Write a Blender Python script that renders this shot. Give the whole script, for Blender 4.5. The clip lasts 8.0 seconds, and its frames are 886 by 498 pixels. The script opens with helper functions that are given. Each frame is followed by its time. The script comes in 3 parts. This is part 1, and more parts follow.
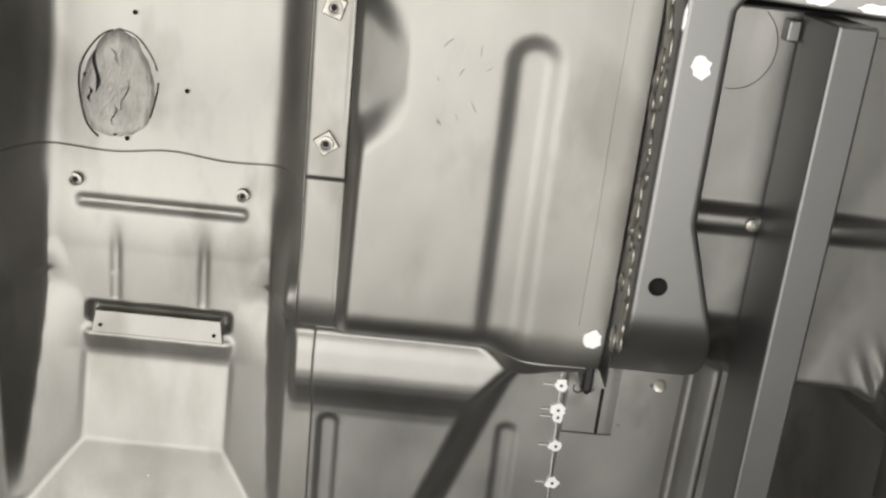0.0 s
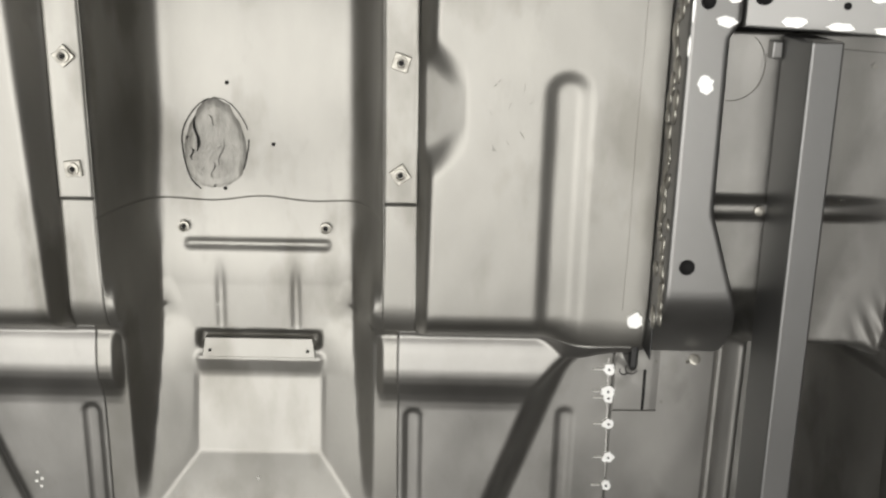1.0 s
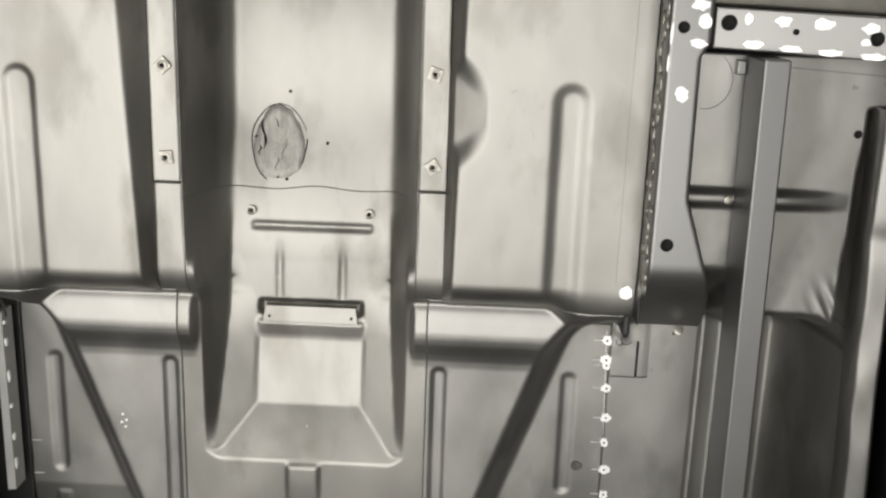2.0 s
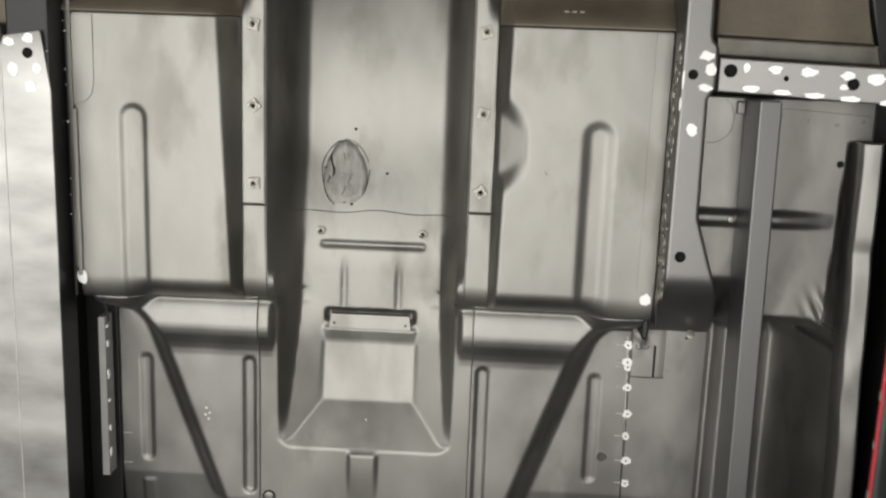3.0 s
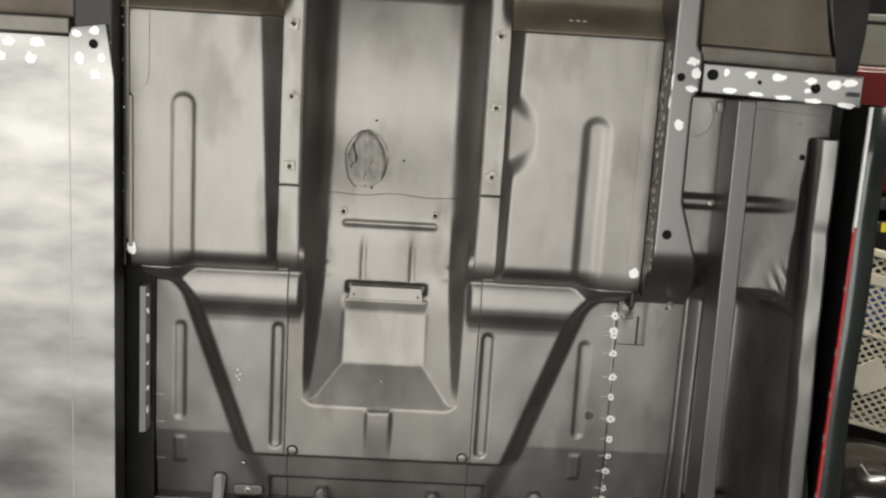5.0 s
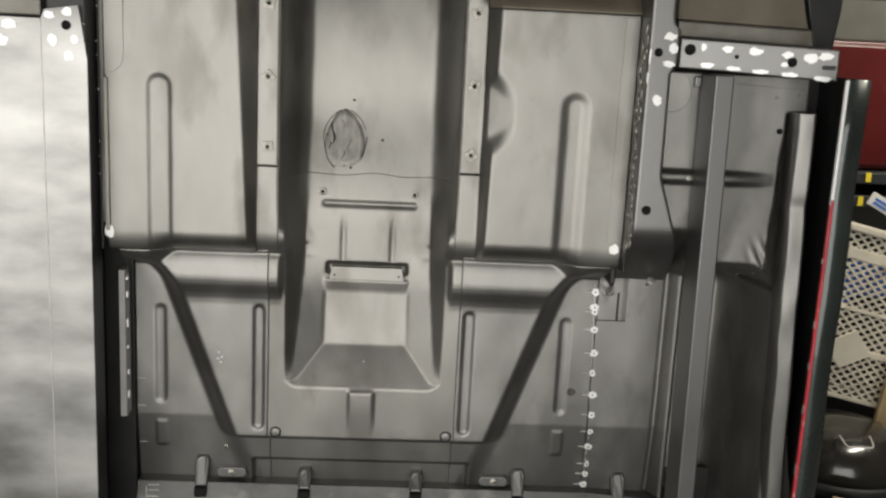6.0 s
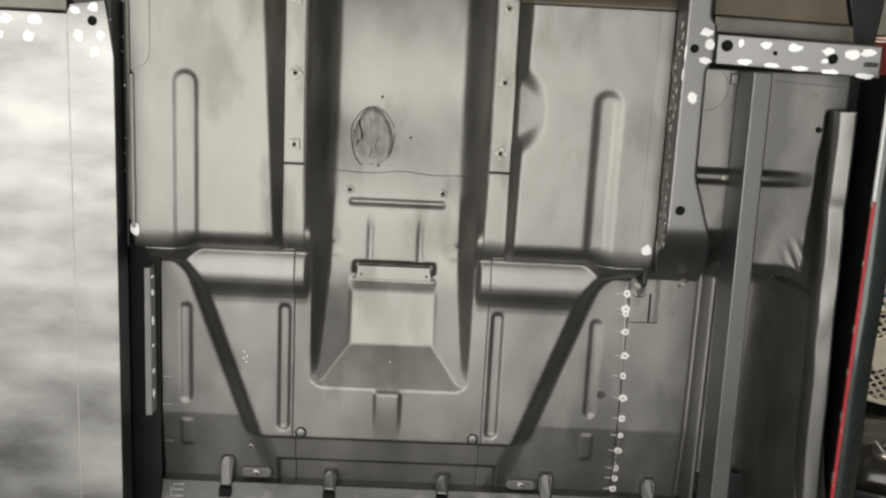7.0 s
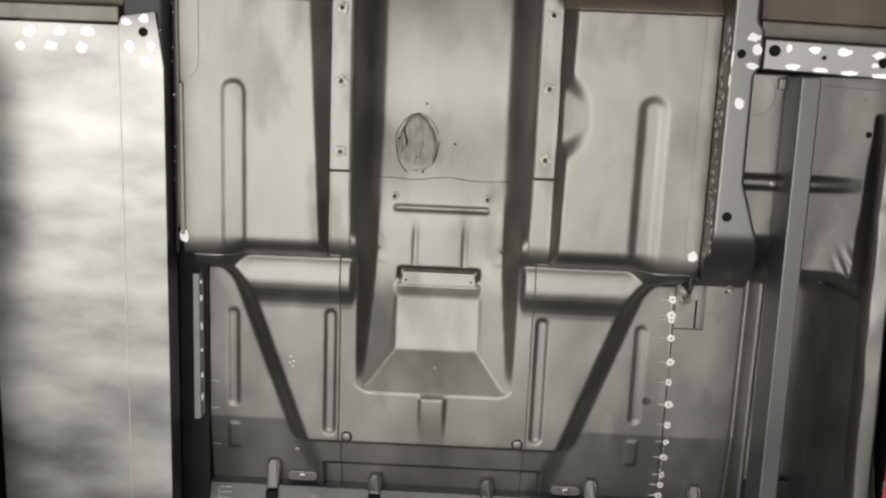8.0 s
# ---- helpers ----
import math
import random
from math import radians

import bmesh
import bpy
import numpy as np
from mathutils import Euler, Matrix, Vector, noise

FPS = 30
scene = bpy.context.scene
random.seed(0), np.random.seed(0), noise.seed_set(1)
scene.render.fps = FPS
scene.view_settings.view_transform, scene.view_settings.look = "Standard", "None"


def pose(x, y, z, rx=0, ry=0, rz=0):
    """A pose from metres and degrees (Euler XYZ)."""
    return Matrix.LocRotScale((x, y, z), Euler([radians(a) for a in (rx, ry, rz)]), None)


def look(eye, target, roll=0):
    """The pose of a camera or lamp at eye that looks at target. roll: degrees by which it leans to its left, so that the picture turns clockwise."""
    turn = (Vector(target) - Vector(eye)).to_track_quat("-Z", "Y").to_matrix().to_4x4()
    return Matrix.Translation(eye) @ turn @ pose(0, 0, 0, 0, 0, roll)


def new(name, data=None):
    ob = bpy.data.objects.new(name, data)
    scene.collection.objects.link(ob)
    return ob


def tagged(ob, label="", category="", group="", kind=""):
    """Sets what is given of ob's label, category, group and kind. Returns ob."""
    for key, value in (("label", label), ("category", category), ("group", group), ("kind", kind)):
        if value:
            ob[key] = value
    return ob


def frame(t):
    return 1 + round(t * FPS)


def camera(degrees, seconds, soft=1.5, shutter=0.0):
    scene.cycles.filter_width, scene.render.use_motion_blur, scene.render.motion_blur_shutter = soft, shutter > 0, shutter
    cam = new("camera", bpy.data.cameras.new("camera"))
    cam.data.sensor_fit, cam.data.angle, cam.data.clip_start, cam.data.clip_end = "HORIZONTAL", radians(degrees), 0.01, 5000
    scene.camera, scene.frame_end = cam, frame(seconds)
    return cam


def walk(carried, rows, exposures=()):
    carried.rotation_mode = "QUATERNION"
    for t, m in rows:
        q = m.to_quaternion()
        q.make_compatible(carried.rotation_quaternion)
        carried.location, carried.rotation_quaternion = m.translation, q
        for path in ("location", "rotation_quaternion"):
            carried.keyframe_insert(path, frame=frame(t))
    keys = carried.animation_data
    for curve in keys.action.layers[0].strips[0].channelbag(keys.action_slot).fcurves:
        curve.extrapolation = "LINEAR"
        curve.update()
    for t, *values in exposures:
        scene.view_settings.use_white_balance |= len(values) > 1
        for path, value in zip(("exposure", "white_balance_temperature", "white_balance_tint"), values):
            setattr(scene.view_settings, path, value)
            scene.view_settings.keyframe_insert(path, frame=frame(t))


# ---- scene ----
cam = camera(48.8, 8.0, soft=2.4)
METRES, EYE, TILT, LEAN, TURN = 1.15, 1.5, 0.0, 0.0, -1.2
ROWS = [
    (0.0, 0.0, 0.0, 0.0, 2.12, -20.05, -5.82),
    (0.5, -0.0134, -0.0753, -0.0039, 3.26, -18.34, -2.38),
    (1.0, -0.0546, -0.1828, 0.0075, 1.01, -16.72, -1.17),
    (2.5, -0.0281, -0.5263, -0.0019, 4.05, -13.19, -2.11),
    (3.0, -0.0824, -0.6462, -0.006, 3.71, -11.57, -1.99),
    (3.5, -0.1718, -0.7761, -0.0152, 1.0, -11.83, -2.22),
    (4.0, -0.1927, -0.843, -0.0171, 2.51, -11.32, -2.76),
    (4.5, -0.2079, -0.8557, -0.0224, 1.39, -10.74, -3.36),
    (6.0, -0.2087, -0.855, -0.0331, -1.23, -11.83, -2.79),
    (6.5, -0.2091, -0.8463, -0.0342, -1.02, -12.36, -2.52),
    (7.0, -0.2123, -0.8247, -0.0332, 0.34, -12.14, -2.8),
    (7.5, -0.2139, -0.8128, -0.0252, 2.02, -11.76, -1.74),
    (8.0, -0.2172, -0.8288, -0.0205, 2.75, -12.27, -2.26),
]
walk(cam, [(t, pose(0.314, -1.0, EYE, TILT, LEAN, TURN) @ pose(METRES * x, METRES * y, METRES * z, 90 + pitch, roll, yaw)) for t, x, y, z, yaw, pitch, roll in ROWS],
     exposures=[(0.0, -0.55), (1.0, -0.54), (2.5, -0.50), (3.0, -0.90), (3.5, -1.13), (4.5, -1.06), (6.0, -1.07), (8.0, -0.97)])

# ---- world and light ----
world = bpy.data.worlds.new("garage_world")
scene.world = world
world.use_nodes = True
world.node_tree.nodes["Background"].inputs[0].default_value = (0.5, 0.55, 0.6, 1)
world.node_tree.nodes["Background"].inputs[1].default_value = 0.05


def area_lamp(name, eye, target, sx, sy, watts, colour):
    data = bpy.data.lights.new(name, "AREA")
    data.shape, data.size, data.size_y, data.energy, data.color = "RECTANGLE", sx, sy, watts, colour
    ob = new(name, data)
    ob.matrix_world = look(eye, target)
    return ob


area_lamp("doorway_daylight", (-0.85, -3.37, 1.10), (-0.85, 0, 1.10), 4.5, 2.1, 230, (1.0, 0.98, 0.93))
area_lamp("shop_light_ceiling", (-1.0, -2.4, 2.8), (-0.2, -1.0, 0.8), 2.4, 0.25, 2.5, (1.0, 0.97, 0.9))
# added fill without a known source, brightens basket, vacuum and cabinet
area_lamp("shelf_fill", (1.9, 0.25, 2.4), (1.5, 0.75, 0.6), 1.0, 0.2, 62, (1.0, 0.93, 0.8))


# ---- materials ----
def mat(name, colour, rough=0.5, metal=0.0, spread=0.15, scale=6.0, bump=0.05, fine=180.0, second=None, mix_scale=2.0,
        mix_at=0.55, coat=0.0, stretch=(1, 1, 1), dent=0.0):
    m = bpy.data.materials.new(name)
    m.use_nodes = True
    nt = m.node_tree
    b = nt.nodes["Principled BSDF"]
    tc = nt.nodes.new("ShaderNodeTexCoord")
    mp = nt.nodes.new("ShaderNodeMapping")
    mp.inputs["Scale"].default_value = stretch
    nt.links.new(tc.outputs["Object"], mp.inputs["Vector"])

    def cloud(s, detail):
        n = nt.nodes.new("ShaderNodeTexNoise")
        n.inputs["Scale"].default_value, n.inputs["Detail"].default_value = s, detail
        nt.links.new(mp.outputs["Vector"], n.inputs["Vector"])
        return n.outputs["Fac"]

    big, small = cloud(scale, 5), cloud(fine, 3)
    ramp = nt.nodes.new("ShaderNodeValToRGB")
    ramp.color_ramp.elements[0].position, ramp.color_ramp.elements[1].position = 0.3, 0.7
    ramp.color_ramp.elements[0].color = (*[c * (1 - spread) for c in colour], 1)
    ramp.color_ramp.elements[1].color = (*[min(1, c * (1 + spread)) for c in colour], 1)
    nt.links.new(big, ramp.inputs[0])
    out = ramp.outputs[0]
    if second:
        sel = nt.nodes.new("ShaderNodeValToRGB")
        sel.color_ramp.elements[0].position, sel.color_ramp.elements[1].position = mix_at, mix_at + 0.12
        nt.links.new(cloud(mix_scale, 8), sel.inputs[0])
        mx = nt.nodes.new("ShaderNodeMix")
        mx.data_type = "RGBA"
        nt.links.new(sel.outputs[0], mx.inputs["Factor"])
        nt.links.new(out, mx.inputs[6])
        mx.inputs[7].default_value = (*second, 1)
        out = mx.outputs[2]
    nt.links.new(out, b.inputs["Base Color"])
    rr = nt.nodes.new("ShaderNodeMapRange")
    rr.inputs["To Min"].default_value, rr.inputs["To Max"].default_value = max(0.05, rough - 0.1), min(1, rough + 0.1)
    nt.links.new(big, rr.inputs["Value"])
    nt.links.new(rr.outputs[0], b.inputs["Roughness"])
    b.inputs["Metallic"].default_value = metal
    b.inputs["Coat Weight"].default_value = coat
    bp = nt.nodes.new("ShaderNodeBump")
    bp.inputs["Strength"].default_value, bp.inputs["Distance"].default_value = bump, 0.002
    nt.links.new(small, bp.inputs["Height"])
    nt.links.new(bp.outputs[0], b.inputs["Normal"])
    if dent:
        wave = nt.nodes.new("ShaderNodeBump")
        wave.inputs["Strength"].default_value, wave.inputs["Distance"].default_value = dent, 0.01
        nt.links.new(cloud(11, 2), wave.inputs["Height"])
        nt.links.new(wave.outputs[0], bp.inputs["Normal"])
    return m


PRIMER = mat("primer_grey", (0.30, 0.292, 0.273), 0.48, 0.97, 0.23, 6, 0.06, 200, (0.225, 0.217, 0.198), 9, 0.52, stretch=(1, 1, 0.5), dent=0.16)
PRIMER_DARK = mat("primer_lower", (0.30, 0.293, 0.28), 0.48, 0.97, 0.24, 6, 0.06, 200, (0.225, 0.22, 0.208), 8, 0.52, stretch=(1, 1, 0.6), dent=0.2)
RAIL = mat("rail_grey", (0.24, 0.237, 0.232), 0.45, 0.94, 0.08, 8, 0.04)
# wide colour spread paints the cloudy reflections onto the bare metal
SHEET = mat("bare_sheet_painted_clouds", (0.36, 0.356, 0.344), 0.42, 0.75, 0.62, 3.8, 0.05, stretch=(1, 1, 2.2))
BROWN = mat("old_undercoat", (0.17, 0.145, 0.11), 0.6, 0.4, 0.3, 9, 0.2, 120, (0.10, 0.08, 0.055), 5)
# black paint of rail and pillar; also the painted shade on gap backings
BLACK = mat("black_paint_and_gap_shade", (0.018, 0.018, 0.018), 0.42, 0.0, 0.3, 9, 0.1)
HOLE = mat("dark_cavity", (0.006, 0.006, 0.006), 0.9)
BARE = mat("ground_bare_metal", (0.98, 0.975, 0.96), 0.45, 0.4, 0.03, 90, 0.2, 400)
SCUFF = mat("scuffed_metal", (0.25, 0.243, 0.225), 0.5, 0.85, 0.25, 60, 0.4, 260, (0.17, 0.165, 0.15), 40, 0.55, stretch=(1.6, 1, 0.5))
NUT = mat("nut_steel", (0.36, 0.345, 0.31), 0.4, 0.8, 0.2, 60, 0.1)
RED = mat("red_edge_paint", (0.62, 0.045, 0.06), 0.35, 0.0, 0.12, 20, 0.05, second=(0.75, 0.35, 0.33), mix_scale=60, mix_at=0.62)
OUTER = mat("green_black_body_paint", (0.045, 0.054, 0.05), 0.28, 0.3, 0.35, 6, 0.05, coat=0.5)
CONCRETE = mat("concrete", (0.075, 0.072, 0.068), 0.6, 0, 0.2, 3, 0.3, 90)
WALLPAINT = mat("garage_wall_paint", (0.03, 0.029, 0.027), 0.85, 0, 0.15, 2, 0.2, 70)
CEIL = mat("garage_ceiling_paint", (0.055, 0.055, 0.053), 0.9, 0, 0.1, 2, 0.2, 70)
REDBOX = mat("red_cabinet_enamel", (0.075, 0.007, 0.006), 0.35, 0, 0.25, 4, 0.05, second=(0.12, 0.02, 0.015), mix_scale=9, mix_at=0.62)
# dark shelf steel; also the painted shade at the back of the basket
SHELF = mat("dark_steel_and_basket_shade", (0.035, 0.037, 0.04), 0.5, 0.4, 0.2, 9, 0.08)
YELLOW = mat("yellow_tag", (0.75, 0.6, 0.03), 0.6, 0, 0.1)
CRATE = mat("ivory_plastic", (0.62, 0.575, 0.47), 0.5, 0, 0.12, 9, 0.06, 150, (0.42, 0.36, 0.26), 12, 0.6)
BLUE = mat("blue_plastic", (0.06, 0.16, 0.5), 0.4, 0, 0.3, 12)
WHITE = mat("white_card", (0.66, 0.65, 0.6), 0.6, 0, 0.08, 9)
TANK = mat("black_glossy_plastic", (0.02, 0.019, 0.017), 0.25, 0, 0.3, 6, 0.04, coat=0.4)
METAL = mat("worn_steel", (0.4, 0.39, 0.37), 0.35, 0.9, 0.2, 30)
TAN = mat("tan_board", (0.42, 0.31, 0.17), 0.65, 0, 0.2, 7, 0.15, stretch=(8, 8, 1))
WORN = mat("worn_lap_grey", (0.235, 0.225, 0.2), 0.52, 0.7, 0.25, 14, 0.2, 120, (0.15, 0.135, 0.11), 8)
RAG = mat("dark_red_plastic", (0.35, 0.05, 0.03), 0.5, 0, 0.2, 15)


# ---- mesh helpers ----
def part(name, bm, material, parent=None, label="", smooth=False):
    me = bpy.data.meshes.new(name)
    bmesh.ops.recalc_face_normals(bm, faces=bm.faces)
    bm.to_mesh(me)
    bm.free()
    for p in me.polygons:
        p.use_smooth = smooth
    me.materials.append(material)
    ob = new(name, me)
    if parent:
        ob.parent = parent
    if label:
        ob["label"] = label
    return ob


def box(bm, x0, x1, y0, y1, z0, z1, bevel=0.0, m=None):
    r = bmesh.ops.create_cube(bm, size=1.0)
    mm = Matrix.Translation(((x0 + x1) / 2, (y0 + y1) / 2, (z0 + z1) / 2)) @ Matrix.Diagonal((x1 - x0, y1 - y0, z1 - z0, 1))
    bmesh.ops.transform(bm, matrix=(m @ mm) if m else mm, verts=r["verts"])
    if bevel:
        es = list({e for v in r["verts"] for e in v.link_edges})
        bmesh.ops.bevel(bm, geom=es, offset=bevel, segments=2, affect="EDGES", profile=0.5)
    return bm


def boxpart(name, x0, x1, y0, y1, z0, z1, material, parent=None, bevel=0.003, label=""):
    return part(name, box(bmesh.new(), x0, x1, y0, y1, z0, z1, bevel), material, parent, label)


def prism(bm, outline, y0, y1, bevel=0.0):
    """A closed outline of (x, z) swept from depth y0 (seen side) to y1."""
    front = [bm.verts.new((x, y0(x, z) if callable(y0) else y0, z)) for x, z in outline]
    back = [bm.verts.new((x, y1, z)) for x, z in outline]
    bm.faces.new(front)
    bm.faces.new(back[::-1])
    n = len(outline)
    for i in range(n):
        bm.faces.new((front[i], back[i], back[(i + 1) % n], front[(i + 1) % n]))
    if bevel:
        es = [e for e in bm.edges if e.verts[0] in front and e.verts[1] in front]
        bmesh.ops.bevel(bm, geom=es, offset=bevel, segments=3, affect="EDGES", profile=0.5)
    return bm


def lathe(bm, profile, n=28, m=Matrix()):
    rings = [[bm.verts.new(m @ Vector((r * math.cos(2 * math.pi * i / n), r * math.sin(2 * math.pi * i / n), z))) for i in range(n)] for r, z in profile]
    for a, b in zip(rings, rings[1:]):
        for i in range(n):
            bm.faces.new((a[i], a[(i + 1) % n], b[(i + 1) % n], b[i]))
    bm.faces.new(rings[0][::-1])
    bm.faces.new(rings[-1])
    return bm


def tube(bm, pts, r, n=8):
    rings = []
    pts = [Vector(p) for p in pts]
    for i, p in enumerate(pts):
        d = (pts[min(i + 1, len(pts) - 1)] - pts[max(i - 1, 0)]).normalized()
        s = d.orthogonal().normalized() if i == 0 else (rings[-1][1] - d * rings[-1][1].dot(d)).normalized()
        t = d.cross(s)
        rings.append(([bm.verts.new(p + r * (math.cos(2 * math.pi * k / n) * s + math.sin(2 * math.pi * k / n) * t)) for k in range(n)], s))
    for (a, _), (b, _) in zip(rings, rings[1:]):
        for k in range(n):
            bm.faces.new((a[k], a[(k + 1) % n], b[(k + 1) % n], b[k]))
    bm.faces.new(rings[0][0][::-1])
    bm.faces.new(rings[-1][0])
    return bm


def sm(a, b, v):
    t = np.clip((v - a) / (b - a), 0, 1)
    return t * t * (3 - 2 * t)


def slot(x, z, xc, z0, z1, r, soft=0.004):
    dz = np.maximum(np.maximum(z0 + r - z, z - z1 + r), 0)
    return sm(r + soft, r - soft, np.hypot(x - xc, dz))


def plate(x, z, x0, x1, z0, z1, soft=0.004):
    return sm(x0 - soft, x0 + soft, x) * sm(x1 + soft, x1 - soft, x) * sm(z0 - soft, z0 + soft, z) * sm(z1 + soft, z1 - soft, z)


def ripple(x, z):
    return 0.0004 * (np.sin(23 * x + 3 * np.sin(9 * z)) * np.sin(19 * z + 1.3) + 0.5 * np.sin(61 * x + 1) * np.sin(47 * z + 2 * np.sin(13 * x)))


def surface(x, z):
    """Depth of the stamped floor: y of the sheet metal at x, z."""
    a = np.abs(x)
    shoulder = np.where(x < 0, 0.240 + 0.055 * (z - 1.07), 0.240 + 0.024 * (z - 1.07))
    up = -0.012 - 0.038 * sm(0, 1, (a - 0.221) / (shoulder - 0.221))
    cut = 0.8 * np.clip(x - 0.245, 0, 0.05)
    notch = sm(1.246, 1.294, z - cut) * sm(1.422, 1.374, z + cut) * (x > 0.2)
    up = up + (-0.012 - 0.016 * sm(0.221, 0.232, x) - 0.022 * np.clip((x - 0.228) / 0.056, 0, 1) - up) * notch
    up = up + 0.0045 * slot(x, z, -0.409, 1.0, 1.378, 0.021, 0.006) + 0.006 * slot(x, z, 0.404, 1.0, 1.374, 0.021, 0.011)
    up = up + 0.05 * sm(1.533, 1.60, z) * sm(0.2, 0.25, a)
    roll = np.interp(z, [0.6, 0.91, 0.922, 0.934, 0.954, 0.965, 0.975, 1.000, 1.012, 1.022, 1.1], [0.018, 0.018, 0.0165, 0.012, 0.001, -0.002, -0.0025, 0.001, 0.004, 0.009, 0.009])
    diag = 0.293 + 0.355 * (z - 0.62)
    side, top = (a - diag) * 0.94, 1.012 - z
    corner = 0.07 - np.hypot(0.07 - np.minimum(side, 0.07), 0.07 - np.minimum(top, 0.07))
    m = sm(-0.027, 0.027, np.where((side < 0.07) & (top < 0.07), corner, np.minimum(side, top)))
    low = roll * (1 - m) + 0.076 * m
    zz = np.maximum(z, 0.47)
    low = low + (0.052 * sm(0.616, 0.590, z) + 0.13 * np.maximum(0, 0.6 - zz)) * (1 - m) + 0.14 * np.maximum(0, 0.637 - zz) * m
    low = low - 0.006 * plate(x, z, -0.029, 0.024, 0.60, 0.735, 0.006) * sm(0.60, 0.71, z)
    low = low + 0.006 * slot(a, z, 0.2215, 0.632, 0.907, 0.0105, 0.003)
    low = low + 0.0036 * slot(a, z, 0.44, 0.665, 0.884, 0.010, 0.005)
    low = low - 0.002 * plate(a, z, 0.428, 0.452, 0.562, 0.622, 0.003)
    b = 1.022 - 0.042 * sm(0.385, 0.455, a)
    low = low + 0.014 * sm(0.538, 0.531, z) * sm(0.245, 0.235, a)
    y = low + (up - low) * (1 - (1 - np.clip((z - b) / (1.074 - b), 0, 1)) ** 2.2)
    # the tunnel
    deep = np.interp(z, [0.742, 0.814, 0.93, 1.06], [0.050, 0.064, 0.087, 0.093]) + np.interp(z, [0.80, 0.922, 0.952, 0.960], [0, 0.002, -0.005, 0]) * sm(0.095, 0.085, a)
    deep = deep + 0.042 * sm(1.06, 1.36, z) + 0.36 * np.maximum(0, z - 1.36) ** 2 + 0.3 * np.maximum(0, z - 1.59)
    deep = deep + 0.014 * plate(a, z, -1, 0.086, 0.968, 0.989, 0.004)
    edge = y + ((0.018 - 0.030 * sm(1.0, 1.07, z)) - y) * sm(0.182, 0.170, a)
    aw = 0.181 - 0.013 * sm(1.0, 0.8, z)
    t = np.clip((aw - a) / 0.066, 0, 1)
    high = edge + (deep - edge) * (1 - (1 - t) ** 2.9)
    inner = np.interp(z, [0.82, 0.985, 1.085], [0.087, 0.089, 0.128])
    brim = np.interp(z, [0.75, 1.0], [0.013, 0.032])
    e2 = edge + np.interp(z, [0.75, 0.79, 0.82, 1.0, 1.07], [0.004, 0.014, 0.022, 0.068, 0.104]) * np.clip((0.167 - a) / brim, 0, 1)
    end = e2 + (deep - e2) * np.clip((0.167 - brim - a) / (0.167 - brim - inner), 0, 1)
    end = np.minimum(end, edge + 0.54 * np.maximum(0, z - 0.729 - 22 * np.maximum(0, a - 0.138) ** 2))
    tunnel = high + (np.minimum(high, end) - high) * sm(1.16, 1.05, z)
    tunnel = tunnel + 0.006 * slot(z, x, 1.118, -0.098, 0.100, 0.004, 0.007)
    tunnel = tunnel + 0.0035 * np.exp(-((a - 0.053) / 0.006) ** 2) * sm(0.985, 1.0, z) * sm(1.11, 1.05, z)
    y = np.where((a < 0.185) & (z > 0.72), y + (tunnel - y) * sm(0.719, 0.729, z), y)
    return y + ripple(x, z)


def outer_floor(x, z):
    """Depth of the floor outboard of the frame rail, with the arched cavity below."""
    flat = -0.082 - 0.013 * plate(x, z, 0.5, 0.80, 1.219, 1.24, 0.006) * sm(0.82, 0.70, x)
    flat = flat - 0.02 * sm(0.80, 0.83, x) * sm(1.10, 1.02, z)
    flat = flat + 0.075 * sm(0.665, 0.635, x) * sm(1.13, 1.05, z)
    flat = flat + 0.10 * plate(x - 0.03 * (z - 1.36), z, 0.818, 0.85, 1.0, 1.36, 0.004)
    low = np.interp(x, [0.5, 0.650, 0.658, 0.662, 0.680, 0.688, 0.705, 0.722, 0.735, 0.748, 0.765, 0.785, 0.81, 0.9], [0.074, 0.074, 0.090, 0.076, 0.058, 0.062, 0.135, 0.130, 0.122, 0.124, 0.142, 0.168, 0.178, 0.15])
    low = low + 0.006 * np.sin(34 * z + 60 * x) * np.exp(-((x - 0.742) / 0.02) ** 2) * sm(0.86, 0.72, z)
    low = low + 0.14 * np.maximum(0, 0.637 - np.maximum(z, 0.47)) * sm(0.70, 0.66, x)
    dx, dz = np.maximum(0, x - 0.755), np.maximum(0, z - 0.955)
    m = sm(0.106, 0.040, np.hypot(dx, dz))
    fold = 0.003 * np.sin(260 * (x + 0.55 * z)) * np.exp(-((x - 0.80) / 0.025) ** 2 - ((z - 1.065) / 0.035) ** 2)
    return flat + (low - flat) * m + ripple(x, z) + fold


